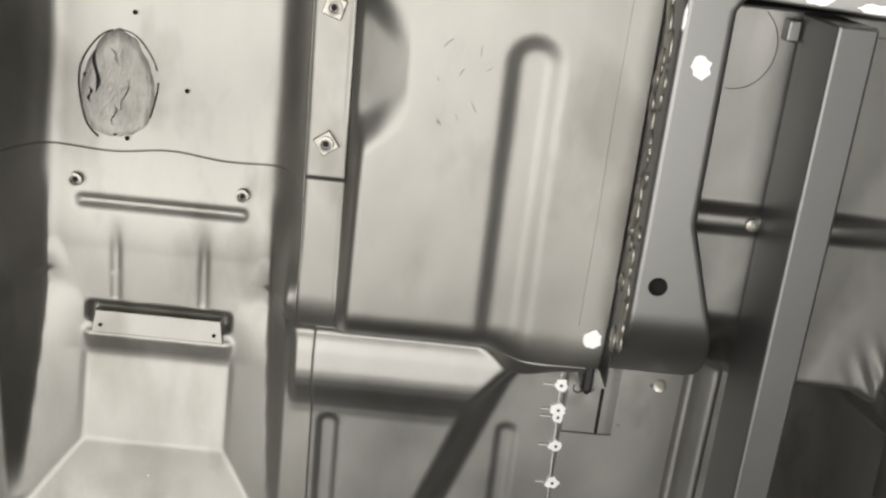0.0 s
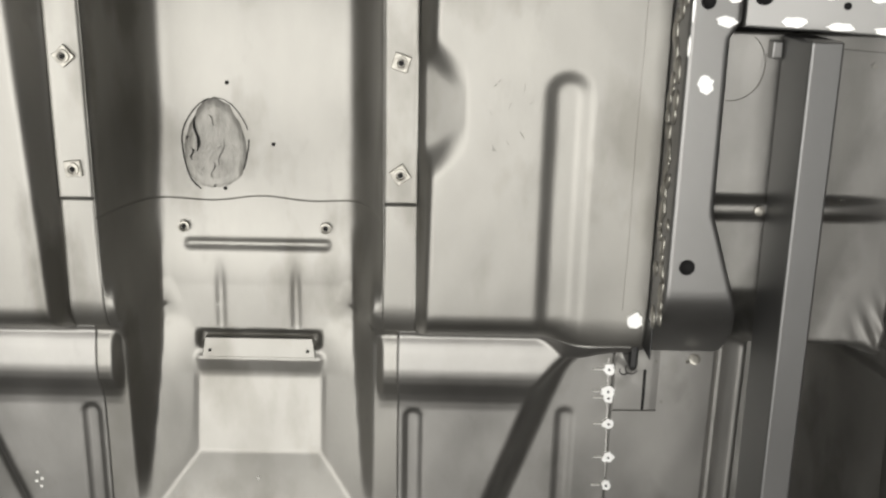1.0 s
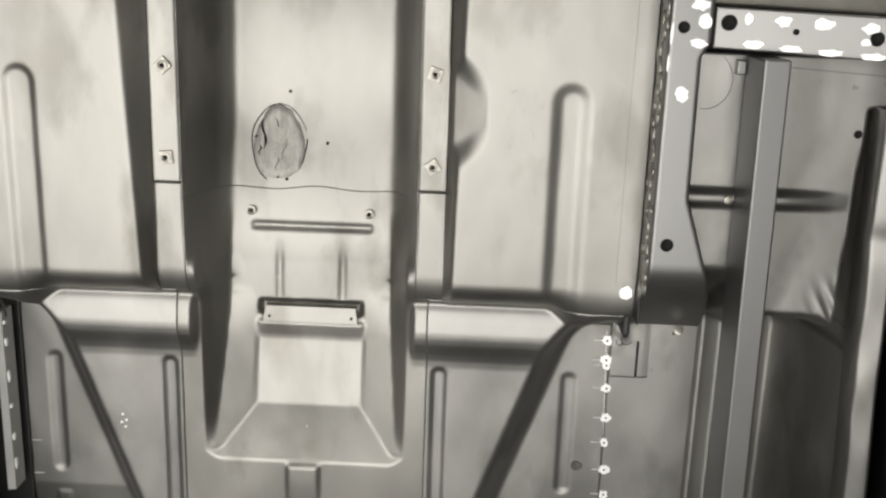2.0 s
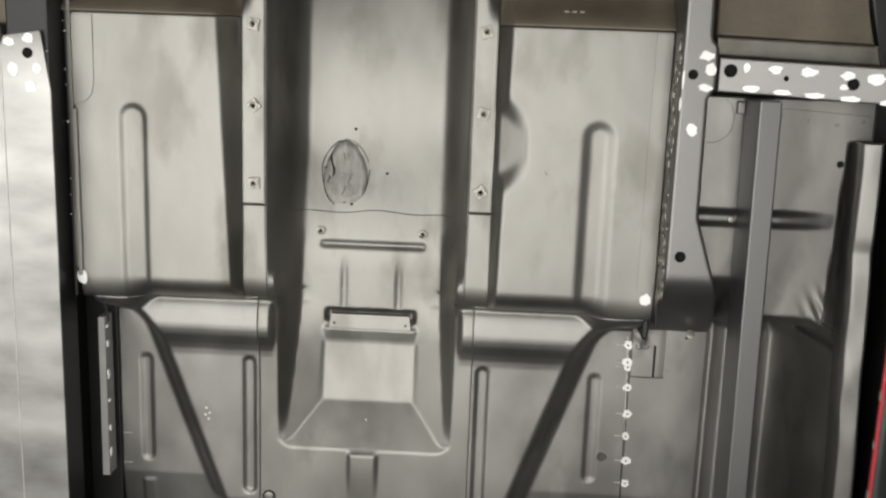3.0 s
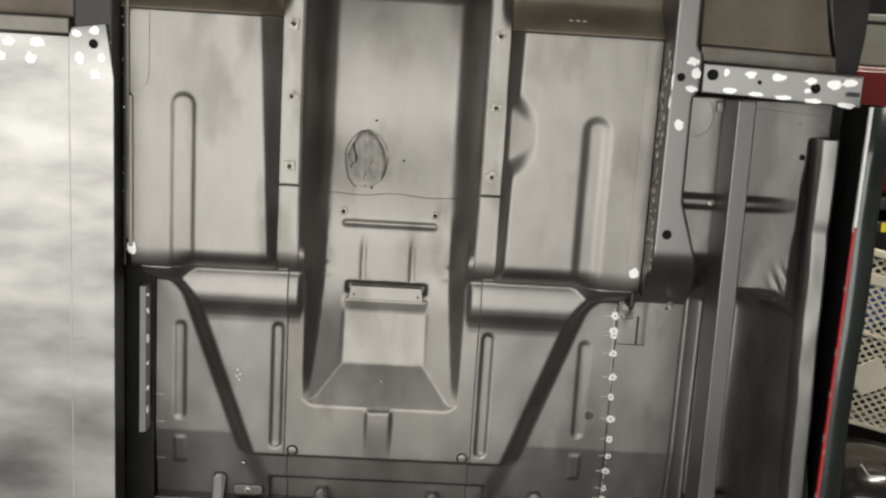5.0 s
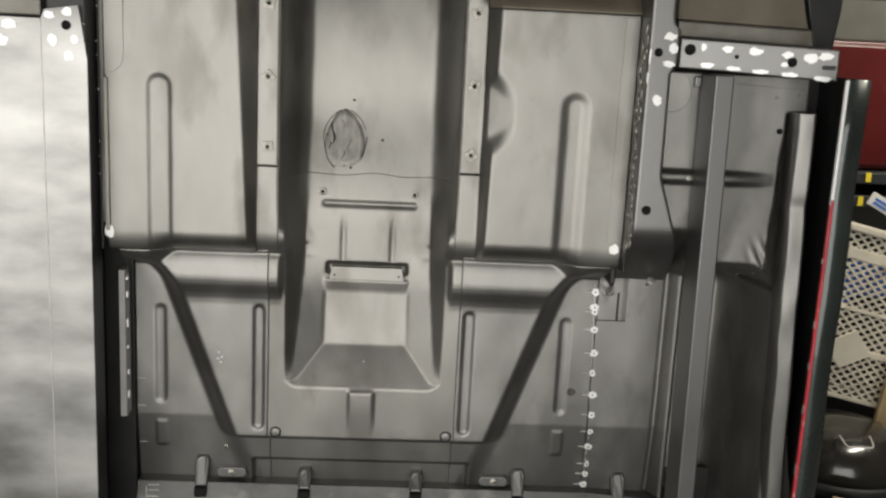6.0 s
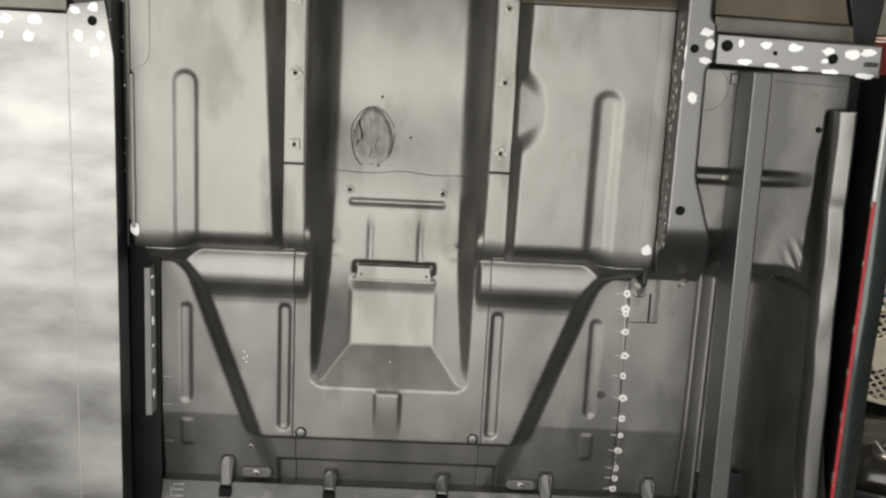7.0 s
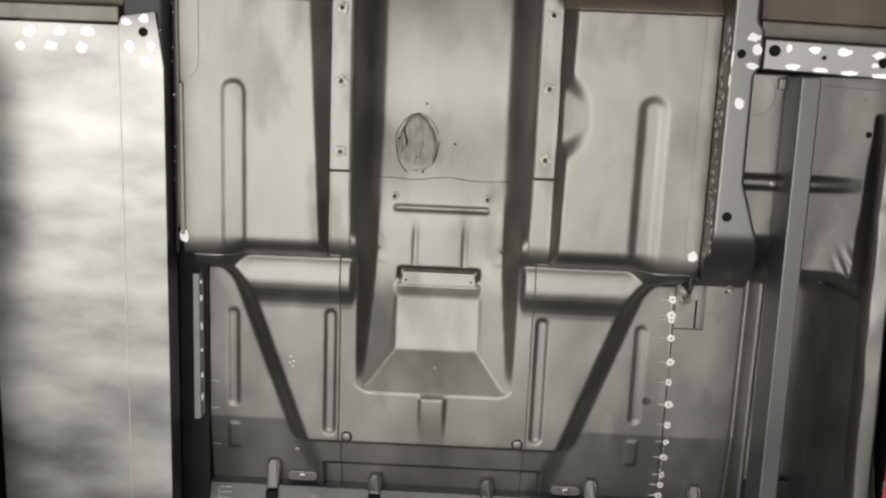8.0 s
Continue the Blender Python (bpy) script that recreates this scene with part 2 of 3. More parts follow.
def sheet(name, fn, x0, x1, z0, z1, material, parent, label="", step=0.004, lift=0.0, thick=0.0015, width=None):
    """A sheet-metal skin of depth fn between the bounds (z bounds may vary with x), with folded-back thickness."""
    nx = max(2, round((x1 - x0) / step))
    xs = np.linspace(x0, x1, nx + 1)
    lo = z0(xs) if callable(z0) else np.full(nx + 1, z0)
    hi = z1(xs) if callable(z1) else np.full(nx + 1, z1)
    nz = max(2, round(float(np.max(hi - lo)) / step))
    v = np.linspace(0, 1, nz + 1)[:, None]
    X = np.repeat(xs[None, :], nz + 1, 0)
    Z = lo[None, :] * (1 - v) + hi[None, :] * v
    if width:
        X = X * width(Z)
    Y = fn(X, Z) - lift
    co = np.stack([X, Y, Z], -1).reshape(-1, 3)
    i = (np.arange(nz)[:, None] * (nx + 1) + np.arange(nx)[None, :]).reshape(-1)
    faces = np.stack([i, i + 1, i + nx + 2, i + nx + 1], -1)
    me = bpy.data.meshes.new(name)
    me.from_pydata(co.tolist(), [], faces.tolist())
    for p in me.polygons:
        p.use_smooth = True
    me.materials.append(material)
    ob = new(name, me)
    ob.parent = parent
    md = ob.modifiers.new("gauge", "SOLIDIFY")
    md.thickness, md.offset = thick, -1.0
    if label:
        ob["label"] = label
    return ob


# ---- garage ----
def room():
    for name, b in (("floor", (-3.6, 3.6, -3.5, 2.6, -0.1, 0.0)), ("ceiling", (-3.6, 3.6, -3.5, 2.6, 2.85, 2.95)),
                    ("wall_north", (-3.6, 3.6, 2.5, 2.6, 0, 2.85)), ("wall_south_left", (-3.5, -3.15, -3.5, -3.4, 0, 2.85)), ("wall_south_right", (1.45, 3.5, -3.5, -3.4, 0, 2.85)), ("wall_south_top", (-3.15, 1.45, -3.5, -3.4, 2.3, 2.85)), ("wall_south_sill", (-3.15, 1.45, -3.5, -3.4, 0, 0.04)),
                    ("wall_west", (-3.6, -3.5, -3.4, 2.5, 0, 2.85)), ("wall_east", (3.5, 3.6, -3.4, 2.5, 0, 2.85))):
        mt = CONCRETE if name == "floor" else CEIL if name == "ceiling" else WALLPAINT
        tagged(boxpart(name, *b, mt, None, 0), "plain " + ("poured concrete garage floor" if name == "floor" else "painted garage " + name.split("_")[0] + " surface"), name.split("_")[0], kind="structure")


room()

# ---- car body, stood on end with its underside to the camera ----
car = tagged(new("car_body"), "stripped grey-primed car body shell standing on end, underside showing", "car body")


def spot(x, y, z, w, h, parent, seed, name="weld_spot", material=None, thick=0.0012, slope=0.0):
    """An uneven patch of ground-bare metal, slightly proud."""
    rnd = random.Random(seed)
    bm = bmesh.new()
    n = 14
    ph = [rnd.uniform(0.72, 1.12) for _ in range(n)]
    pts = [(x + w * ph[i] * math.cos(2 * math.pi * i / n), z + h * ph[i] * math.sin(2 * math.pi * i / n)) for i in range(n)]
    prism(bm, pts, lambda px, pz: y - thick + slope * (px - x), y + 0.004)
    return part(name, bm, material or BARE, parent)


def hole(x, y, z, r, parent, name="drain_hole", turn=0.0):
    bm = bmesh.new()
    lathe(bm, [(r * 1.18, 0.0), (r * 1.15, 0.0008), (r, 0.001), (r * 0.93, -0.0002), (r * 0.9, -0.0004)], 24, Matrix.Translation((x, y - 0.0006, z)) @ pose(0, 0, 0, 90, 0, turn))
    return part(name, bm, HOLE, parent, "", True)


def nut(x, y, z, parent, r=0.0075, square=True, spin=20.0):
    bm = bmesh.new()
    m = Matrix.Translation((x, y, z)) @ pose(0, 0, 0, 90, 0, 0) @ pose(0, 0, 0, 0, 0, spin)
    if square:
        box(bm, -r * 1.35, r * 1.35, -r * 1.35, r * 1.35, -0.001, 0.004, 0.001, m)
    lathe(bm, [(r * 1.1, 0.003), (r * 1.05, 0.007), (r * 0.7, 0.0075), (r * 0.55, 0.0055)], 18, m)
    ob = part("captive_nut", bm, NUT, parent)
    b2 = bmesh.new()
    lathe(b2, [(r * 0.5, 0.0052), (r * 0.45, 0.0062)], 14, m)
    part("threaded_hole", b2, HOLE, ob)
    return ob


seam = lambda x: 1.184 + 0.004 * np.sin(x * 38 + 1.2) * np.exp(-(x / 0.1) ** 2)
tunnel_front = sheet("tunnel_panel_front", surface, -0.1815, 0.1815, lambda x: seam(x) - 0.004, 1.80, PRIMER, car, "grey-primed transmission tunnel panel with ground oval patch", lift=0.001)
tunnel_rear = sheet("floor_panel_centre", surface, -0.202, 0.202, 0.455, lambda x: seam(x) - 0.0003, PRIMER, car, "grey-primed rear floor panel with tunnel end", step=0.0035,
                                 width=lambda z: 1 - 0.1 * sm(1.028, 1.033, z))
pan_l = sheet("floor_pan", surface, -0.512, -0.2235, 1.0294, 1.536, PRIMER, car, "grey-primed pressed floor pan with long bead")
pan_r = sheet("floor_pan", surface, 0.2235, 0.519, 1.0294, 1.536, PRIMER, car, "grey-primed pressed floor pan with long bead")
for side in (-1, 1):
    x0, x1 = sorted((side * 0.1802, side * 0.2240))
    up = sheet("tunnel_flange", surface, x0, x1, 1.207, 1.80, PRIMER, car, "riveted flange strip with captive nuts", lift=0.003)
    sheet("tunnel_flange_lower", surface, x0, x1, 1.0294, 1.2062, PRIMER, car, lift=0.0004)
    for k, z in enumerate((1.246, 1.384, 1.524, 1.66)):
        nut(side * 0.203, -0.0155, z, up, 0.0075, True, 20 + 37 * k + 15 * side)
rear_l = sheet("rear_floor_panel", surface, -0.494, -0.2005, 0.455, 1.0296, PRIMER_DARK, car, "grey-primed rear footwell panel with diagonal pressing", lift=0.0004)
rear_r = sheet("rear_floor_panel", surface, 0.2005, 0.5065, 0.455, 1.0296, PRIMER_DARK, car, "grey-primed rear footwell panel with diagonal pressing", lift=0.0004)
sheet("toe_board", surface, -0.53, -0.2235, 1.5365, 1.80, BROWN, car, "brown undercoated toe board")
sheet("toe_board", surface, 0.2235, 0.53, 1.5365, 1.80, BROWN, car, "brown undercoated toe board")
outer = sheet("outer_floor_panel", outer_floor, 0.505, 0.853, 0.42, 1.0296, PRIMER_DARK, car, "dark grey outer floor with arched cavity")
outer_up = sheet("outer_floor_panel", outer_floor, 0.5195, 0.853, 1.0296, 1.433, PRIMER_DARK, car, "dark grey outer floor with pressed rib")

# frame rail and outrigger crossmember
RY = -0.125
def rail_mesh(z0, z1):
    bm = bmesh.new()
    rows = []
    for k in range(91):
        z = z0 + (z1 - z0) * k / 90
        r = float(np.interp(z, [0.985, 1.12, 1.231, 1.433, 1.443, 1.512, 1.522, 1.8], [0.645, 0.604, 0.568, 0.566, 0.5775, 0.5775, 0.566, 0.563]))
        f = RY + 0.185 * max(0.0, (1.13 - z) / 0.145) ** 1.6
        rows.append([bm.verts.new(p) for p in ((0.519, 0.07, z), (0.519, f + 0.005, z), (0.5205, f + 0.0015, z), (0.523, f, z), (0.526, f, z), (r - 0.008, f, z), (r - 0.0045, f, z), (r - 0.0015, f + 0.0015, z), (r, f + 0.005, z), (r, 0.07, z))])
    for a, b in zip(rows, rows[1:]):
        for i in range(9):
            bm.faces.new((a[i], a[i + 1], b[i + 1], b[i]))
        bm.faces.new((a[9], a[0], b[0], b[9]))
    bm.faces.new(rows[0])
    bm.faces.new(rows[-1])
    return bm


bm = rail_mesh(0.985, 1.80)
rail = part("frame_rail", bm, RAIL, car, "grey-painted frame rail with bare weld spots", True)
bm = bmesh.new()
prism(bm, [(0.5785, 1.496), (0.864, 1.487), (0.865, 1.430), (0.5785, 1.441)], lambda x, z: RY - 0.002 - 0.16 * (x - 0.5785), -0.06, 0.003)
xm = part("crossmember", bm, RAIL, car, "grey outrigger crossmember with ground bare weld spots")
face = lambda x: RY - 0.002 - 0.16 * (x - 0.5785)
for i, (x, z, w, h) in enumerate(((0.620, 1.476, 0.005, 0.008), (0.664, 1.474, 0.011, 0.007), (0.714, 1.472, 0.013, 0.008), (0.772, 1.469, 0.012, 0.007), (0.815, 1.465, 0.014, 0.011), (0.840, 1.469, 0.014, 0.007),
                                 (0.629, 1.443, 0.013, 0.006), (0.676, 1.439, 0.016, 0.005), (0.726, 1.436, 0.016, 0.005), (0.779, 1.433, 0.017, 0.005), (0.838, 1.4285, 0.018, 0.005), (0.768, 1.451, 0.007, 0.005))):
    spot(x, face(x), z + 0.005, w, h, xm, i, slope=-0.16)
for x, z, r in ((0.596, 1.470, 0.009), (0.681, 1.461, 0.0035), (0.781, 1.456, 0.008)):
    hole(x, face(x), z + 0.005, r, xm, turn=-9.1)
for i, (x, z, w, h) in enumerate(((0.558, 1.497, 0.013, 0.008), (0.566, 1.476, 0.010, 0.010), (0.560, 1.446, 0.013, 0.007), (0.543, 1.378, 0.010, 0.011), (0.5225, 1.46, 0.002, 0.016), (0.521, 1.42, 0.0015, 0.014))):
    spot(x, RY, z, w, h, rail, 40 + i)
for x, z, r in ((0.538, 1.467, 0.007), (0.542, 1.166, 0.008)):
    hole(x, RY, z, r, rail)
spot(0.503, -0.052, 1.071, 0.010, 0.012, pan_r, 60)
spot(-0.507, -0.0545, 1.069, 0.010, 0.014, pan_l, 61)
# weld bead between pan and rail
bm = bmesh.new()
rnd = random.Random(5)
for i in range(44):
    z, y = 1.085 + i * 0.0098 + rnd.uniform(-0.004, 0.004), rnd.uniform(-0.112, -0.066)
    h, w = rnd.uniform(0.008, 0.018), rnd.uniform(0.004, 0.010)
    lathe(bm, [(1.0, -0.2), (0.8, 0.6), (0.3, 1.0)], 9, Matrix.Translation((0.5188, y, z)) @ Matrix.Rotation(radians(-90), 4, "Y") @ Matrix.Rotation(rnd.uniform(-0.5, 0.5), 4, "Z") @ Matrix.Diagonal((h, w, 0.0032, 1)))
tagged(part("weld_bead", bm, NUT, rail, "", True), kind="stuff")

# added box-section connector
bm = bmesh.new()
box(bm, -0.0175, 0.0175, -0.18, -0.09, 0.30, 1.432, 0.003)
for v in bm.verts:
    v.co.x += 0.652 + (1.43 - v.co.z) * 0.012
part("connector_bar", bm, mat("connector_grey", (0.20, 0.199, 0.197), 0.46, 0.9, 0.06, 6, 0.04), car, "plain grey box-section floor connector")

# inner sill flange, dark gap, outer sill with red edge
def flange_face(x, z):
    u = np.abs((x - 0.8355) / 0.0205)
    return -0.116 - 0.35 * (x - 0.8375) + 0.05 * u ** 12 + 0.0014 * np.sin(31 * z + 2 * np.sin(13 * z)) * np.sin(90 * x + 9 * z) * (1 - u ** 4) + 0.004 * np.exp(-((z - 1.18) / 0.02) ** 2)


flange = sheet("sill_flange", flange_face, 0.8155, 0.8555, 0.44, 1.366, PRIMER_DARK, car, "dull grey dented inner sill flange", step=0.003)
for v in flange.data.vertices:
    v.co.x += float(np.interp(v.co.z, [0.44, 0.65, 1.03, 1.366], [0.040, 0.031, 0.015, 0.006])) + 0.0008 * math.sin(v.co.z * 25)
hole(0.803, -0.0832, 1.327, 0.005, outer_up)
# thin black sheet: the shade inside the sill gap is put in as colour
boxpart("sill_gap_backing", 0.840, 0.93, 0.02, 0.03, 0.30, 1.43, mat("gap_shade_black", (0.05, 0.05, 0.052), 0.6, 0, 0.3, 12, 0.1), car, 0.001, "black sheet standing in for the shade in the sill gap")


def outer_sill(side, z1, parent):
    prof = [(0.842, -0.262), (0.8435, -0.268), (0.870, -0.262), (0.895, -0.242), (0.911, -0.20), (0.918, -0.10), (0.92, 0.10), (0.915, 0.10), (0.913, -0.10), (0.905, -0.197), (0.889, -0.236), (0.868, -0.256)]
    bm = bmesh.new()
    rows = []
    for k in range(13):
        z = 0.25 + (z1 - 0.25) * k / 12
        rows.append([bm.verts.new((side * (x + (0.03 if side < 0 else 0.0) + 0.002 * math.sin(k * 1.7)), y, z)) for x, y in prof])
    n = len(prof)
    for a, b in zip(rows, rows[1:]):
        for i in range(n):
            bm.faces.new((a[i], a[(i + 1) % n], b[(i + 1) % n], b[i]))
    bm.faces.new(rows[0])
    bm.faces.new(rows[-1])
    ob = part("outer_sill", bm, OUTER, parent, "dark green-black glossy outer sill", True)
    ob.data.materials.append(BLACK)
    for i, p in enumerate(ob.data.polygons):
        p.material_index = 1 if i < 12 * n and i % n >= 6 else 0
    return ob


sill = outer_sill(1, 1.436, car)
boxpart("painted_edge", 0.8398, 0.8445, -0.270, -0.262, 0.25, 1.22, RED, sill, 0.001, "red painted pinch edge")
boxpart("bare_edge", 0.8390, 0.8445, -0.270, -0.262, 1.221, 1.435, BARE, sill, 0.001, "bare steel pinch edge")
outer_sill(-1, 1.436, car)

# upper outboard panel above the crossmember
bm = bmesh.new()
prism(bm, [(0.578, 1.498), (0.845, 1.490), (0.838, 1.522), (0.578, 1.529)], -0.098, -0.06, 0.004)
part("panel_lap", bm, WORN, car, "worn grey lap joint")
bm = bmesh.new()
prism(bm, [(0.578, 1.530), (0.836, 1.523), (0.808, 1.62), (0.80, 1.80), (0.578, 1.80)], lambda x, z: -0.088 + 0.1 * (z - 1.53), -0.02, 0.006)
part("upper_panel", bm, BROWN, car, "dirty brown undercoated splash panel")
bm = bmesh.new()
prism(bm, [(0.838, 1.531), (0.862, 1.43), (0.885, 1.47), (0.892, 1.56), (0.90, 1.80), (0.806, 1.80), (0.814, 1.62)], -0.09, 0.02, 0.006)
part("hinge_pillar", bm, BLACK, car, "black-painted hinge pillar")

# patched sheet over the other rail
bm = bmesh.new()
box(bm, -0.868, -0.6045, -0.113, -0.108, 0.25, 1.474, 0.001)
patch = part("floor_patch_sheet", bm, SHEET, car, "bright bare sheet-metal floor patch, cloudy reflections painted into its colour")
bm = bmesh.new()
prism(bm, [(-0.606, 0.25), (-0.524, 0.25), (-0.524, 1.40), (-0.532, 1.46), (-0.538, 1.500), (-0.60, 1.490), (-0.606, 1.474)], -0.1135, -0.1085, 0.0003)
strip = part("floor_patch_strip", bm, SHEET, car, "bare sheet-metal edge strip with weld spots")
for i, (x, z, w, h) in enumerate(((-0.771, 1.457, 0.014, 0.010), (-0.715, 1.459, 0.013, 0.009), (-0.663, 1.460, 0.015, 0.009), (-0.733, 1.432, 0.013, 0.010), (-0.676, 1.431, 0.011, 0.011), (-0.79, 1.43, 0.010, 0.009))):
    spot(x, -0.113, z, w, h, patch, 80 + i)
for i, (x, z, w, h) in enumerate(((-0.557, 1.487, 0.010, 0.009), (-0.590, 1.480, 0.010, 0.007), (-0.585, 1.436, 0.009, 0.011), (-0.546, 1.438, 0.008, 0.010), (-0.556, 1.408, 0.009, 0.011))):
    spot(x, -0.1135, z, w, h, strip, 90 + i)
hole(-0.560, -0.1135, 1.463, 0.0075, strip)
# edge highlight at the sheet joint, built as a pale bead
boxpart("sheet_edge_highlight", -0.6072, -0.6053, -0.1145, -0.109, 0.25, 1.472, mat("edge_highlight", (0.6, 0.59, 0.57), 0.5, 0.4, 0.3, 25), patch, 0.0004, "thin bright bead painting the highlight on the sheet edge")
boxpart("frame_rail", -0.60, -0.528, -0.104, -0.03, 0.25, 1.80, BLACK, car, 0.004, "black-painted frame rail")
boxpart("rail_wall", -0.527, -0.521, -0.045, -0.03, 1.03, 1.80, BLACK, car, 0.002)
boxpart("pan_upturn", -0.5208, -0.513, -0.050, -0.03, 1.085, 1.80, WORN, car, 0.002, "worn upturned pan edge")
# black board: shade of the gap beside the side flange, given as colour
boxpart("cavity_wall", -0.56, -0.497, 0.08, 0.10, 0.25, 1.04, BLACK, car, 0.002)
boxpart("outrigger", -0.90, -0.606, -0.112, -0.05, 1.478, 1.508, WORN, car, 0.003, "old grey-brown outrigger")
boxpart("upper_panel", -0.90, -0.606, -0.08, -0.03, 1.5085, 1.80, BROWN, car, 0.004, "dirty brown undercoated splash panel")
bm = bmesh.new()
prism(bm, [(-0.513, 0.65), (-0.5005, 0.65), (-0.5005, 0.972), (-0.512, 0.972)], lambda x, z: 0.024 + 0.33 * (x + 0.5), 0.06, 0.001)
part("side_lip", bm, mat("flange_grey", (0.42, 0.415, 0.40), 0.5, 0.15, 0.12, 20), car, "narrow bright side flange")

# rear of the floor
bm = bmesh.new()
prism(bm, [(-0.492, 0.484), (0.52, 0.479), (0.72, 0.469), (0.72, 0.429), (0.52, 0.436), (-0.492, 0.441)], lambda x, z: 0.050 + 0.42 * (z - 0.441) + 0.0012 * math.sin(41 * x), 0.14, 0.002)
lip = part("rear_lip", bm, mat("lip_grey", (0.10, 0.099, 0.096), 0.48, 0.9, 0.3, 16, 0.3, 90, (0.17, 0.166, 0.16), 11, 0.55), car, "worn grey rear lip")
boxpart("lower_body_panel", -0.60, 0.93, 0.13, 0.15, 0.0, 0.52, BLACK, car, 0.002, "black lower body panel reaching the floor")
# added black sheet behind the whole shell, so that openings look shaded
boxpart("floor_backing", -0.93, 0.93, 0.20, 0.215, 0.0, 1.80, BLACK, car, 0.002, "added black backing sheet that puts shade behind the floor's openings")

# ---- details on the tunnel and floor ----
def depth(x, z):
    return float(surface(np.array([x]), np.array([z]))[0])


def draped(name, x, z, w, h, material, parent, label="", lift=0.004, seed=0):
    """A thin uneven oval lying on the floor's skin."""
    rnd = random.Random(seed)
    bm = bmesh.new()
    n, rings = 40, 7
    ph = [1 + 0.07 * math.sin(3 * 2 * math.pi * i / n + seed) + rnd.uniform(-0.03, 0.03) for i in range(n)]
    mid = bm.verts.new((x, depth(x, z) - lift, z))
    last = None
    for k in range(1, rings + 1):
        ring = []
        for i in range(n):
            f = k / rings * ph[i]
            px, pz = x + w * f * math.cos(2 * math.pi * i / n), z + h * f * math.sin(2 * math.pi * i / n)
            ring.append(bm.verts.new((px, depth(px, pz) - lift + (0.0035 if k == rings else rnd.uniform(-0.0004, 0.0004)), pz)))
        for i in range(n):
            if last is None:
                bm.faces.new((mid, ring[(i + 1) % n], ring[i]))
            else:
                bm.faces.new((last[i], last[(i + 1) % n], ring[(i + 1) % n], ring[i]))
        last = ring
    return part(name, bm, material, parent, label, True)


oval = draped("ground_patch", -0.057, 1.252, 0.045, 0.063, SCUFF, tunnel_front, "scuffed oval patch ground through the primer", 0.0032, 3)
def lens(x0, z0, x1, z1, w, lift=0.0042):
    """A dark lens-shaped tear drawn out between two points."""
    bm = bmesh.new()
    left, right = [], []
    for i in range(11):
        t = i / 10
        x, z = x0 + (x1 - x0) * t + 0.003 * math.sin(t * 6), z0 + (z1 - z0) * t
        h = w * math.sin(math.pi * min(max(t, 0.02), 0.98)) * (1 + 0.3 * math.sin(9 * t))
        left.append(bm.verts.new((x - h, depth(x - h, z) - lift, z)))
        right.append(bm.verts.new((x + h, depth(x + h, z) - lift - 0.0006, z)))
    for i in range(10):
        bm.faces.new((left[i], left[i + 1], right[i + 1], right[i]))
    return part("gouge", bm, HOLE, oval)


for g in ((-0.082, 1.243, -0.083, 1.292, 0.0026), (-0.091, 1.25, -0.086, 1.232, 0.0016), (-0.060, 1.232, -0.059, 1.208, 0.0007), (-0.046, 1.262, -0.050, 1.225, 0.0006), (-0.070, 1.296, -0.052, 1.276, 0.0006), (-0.062, 1.196, -0.052, 1.2, 0.0014)):
    lens(*g)
for a0, a1, r in ((100, 245, 0.0009), (20, 95, 0.0006), (-30, 8, 0.0009)):
    pts = []
    for i in range(15):
        a = math.radians(a0 + (a1 - a0) * i / 14)
        x, z = -0.057 + 0.0455 * math.cos(a) * (1 + 0.03 * math.sin(5 * a)), 1.252 + 0.064 * math.sin(a)
        pts.append((x, depth(x, z) - 0.0022, z))
    part("torn_edge", tube(bmesh.new(), pts, r, 6), HOLE, oval)
for x, z in ((0.023, 1.255), (-0.04, 1.337), (-0.095, 1.262), (-0.043, 1.195)):
    hole(x, depth(x, z) - 0.002, z, 0.0023, tunnel_front, "rivet_hole")
for x, z in ((-0.1, 1.143), (0.096, 1.143)):
    nut(x, depth(x, z) - 0.0005, z, tunnel_rear, 0.0075, False)
bm = bmesh.new()
prism(bm, [(-0.077, 0.982), (0.076, 0.982), (0.080, 0.954), (-0.081, 0.954)], lambda x, z: 0.0848 + 0.16 * (z - 0.968), 0.105, 0.001)
rim = part("pocket_plate", bm, PRIMER, tunnel_rear, "light riveted pocket edge plate")
for x in (-0.070, 0.069):
    hole(x, 0.0840, 0.964, 0.002, rim, "rivet_hole")
for side in (-1, 1):
    x, z = side * 0.184, 0.626
    y = depth(x, z)
    bm = bmesh.new()
    lathe(bm, [(0.0125, -0.002), (0.0125, 0.0015), (0.0112, 0.003), (0.0104, 0.0015), (0.010, 0.0005)], 28, Matrix.Translation((x, y, z)) @ pose(0, 0, 0, 90))
    plug = part("drain_plug", bm, BLACK, tunnel_rear, "round drain plug with dark rim", True)
    bm = bmesh.new()
    lathe(bm, [(0.0098, 0.0), (0.0098, 0.002), (0.008, 0.0026), (0.001, 0.003)], 24, Matrix.Translation((x, y, z)) @ pose(0, 0, 0, 90))
    part("plug_face", bm, PRIMER_DARK, plug, "", True)

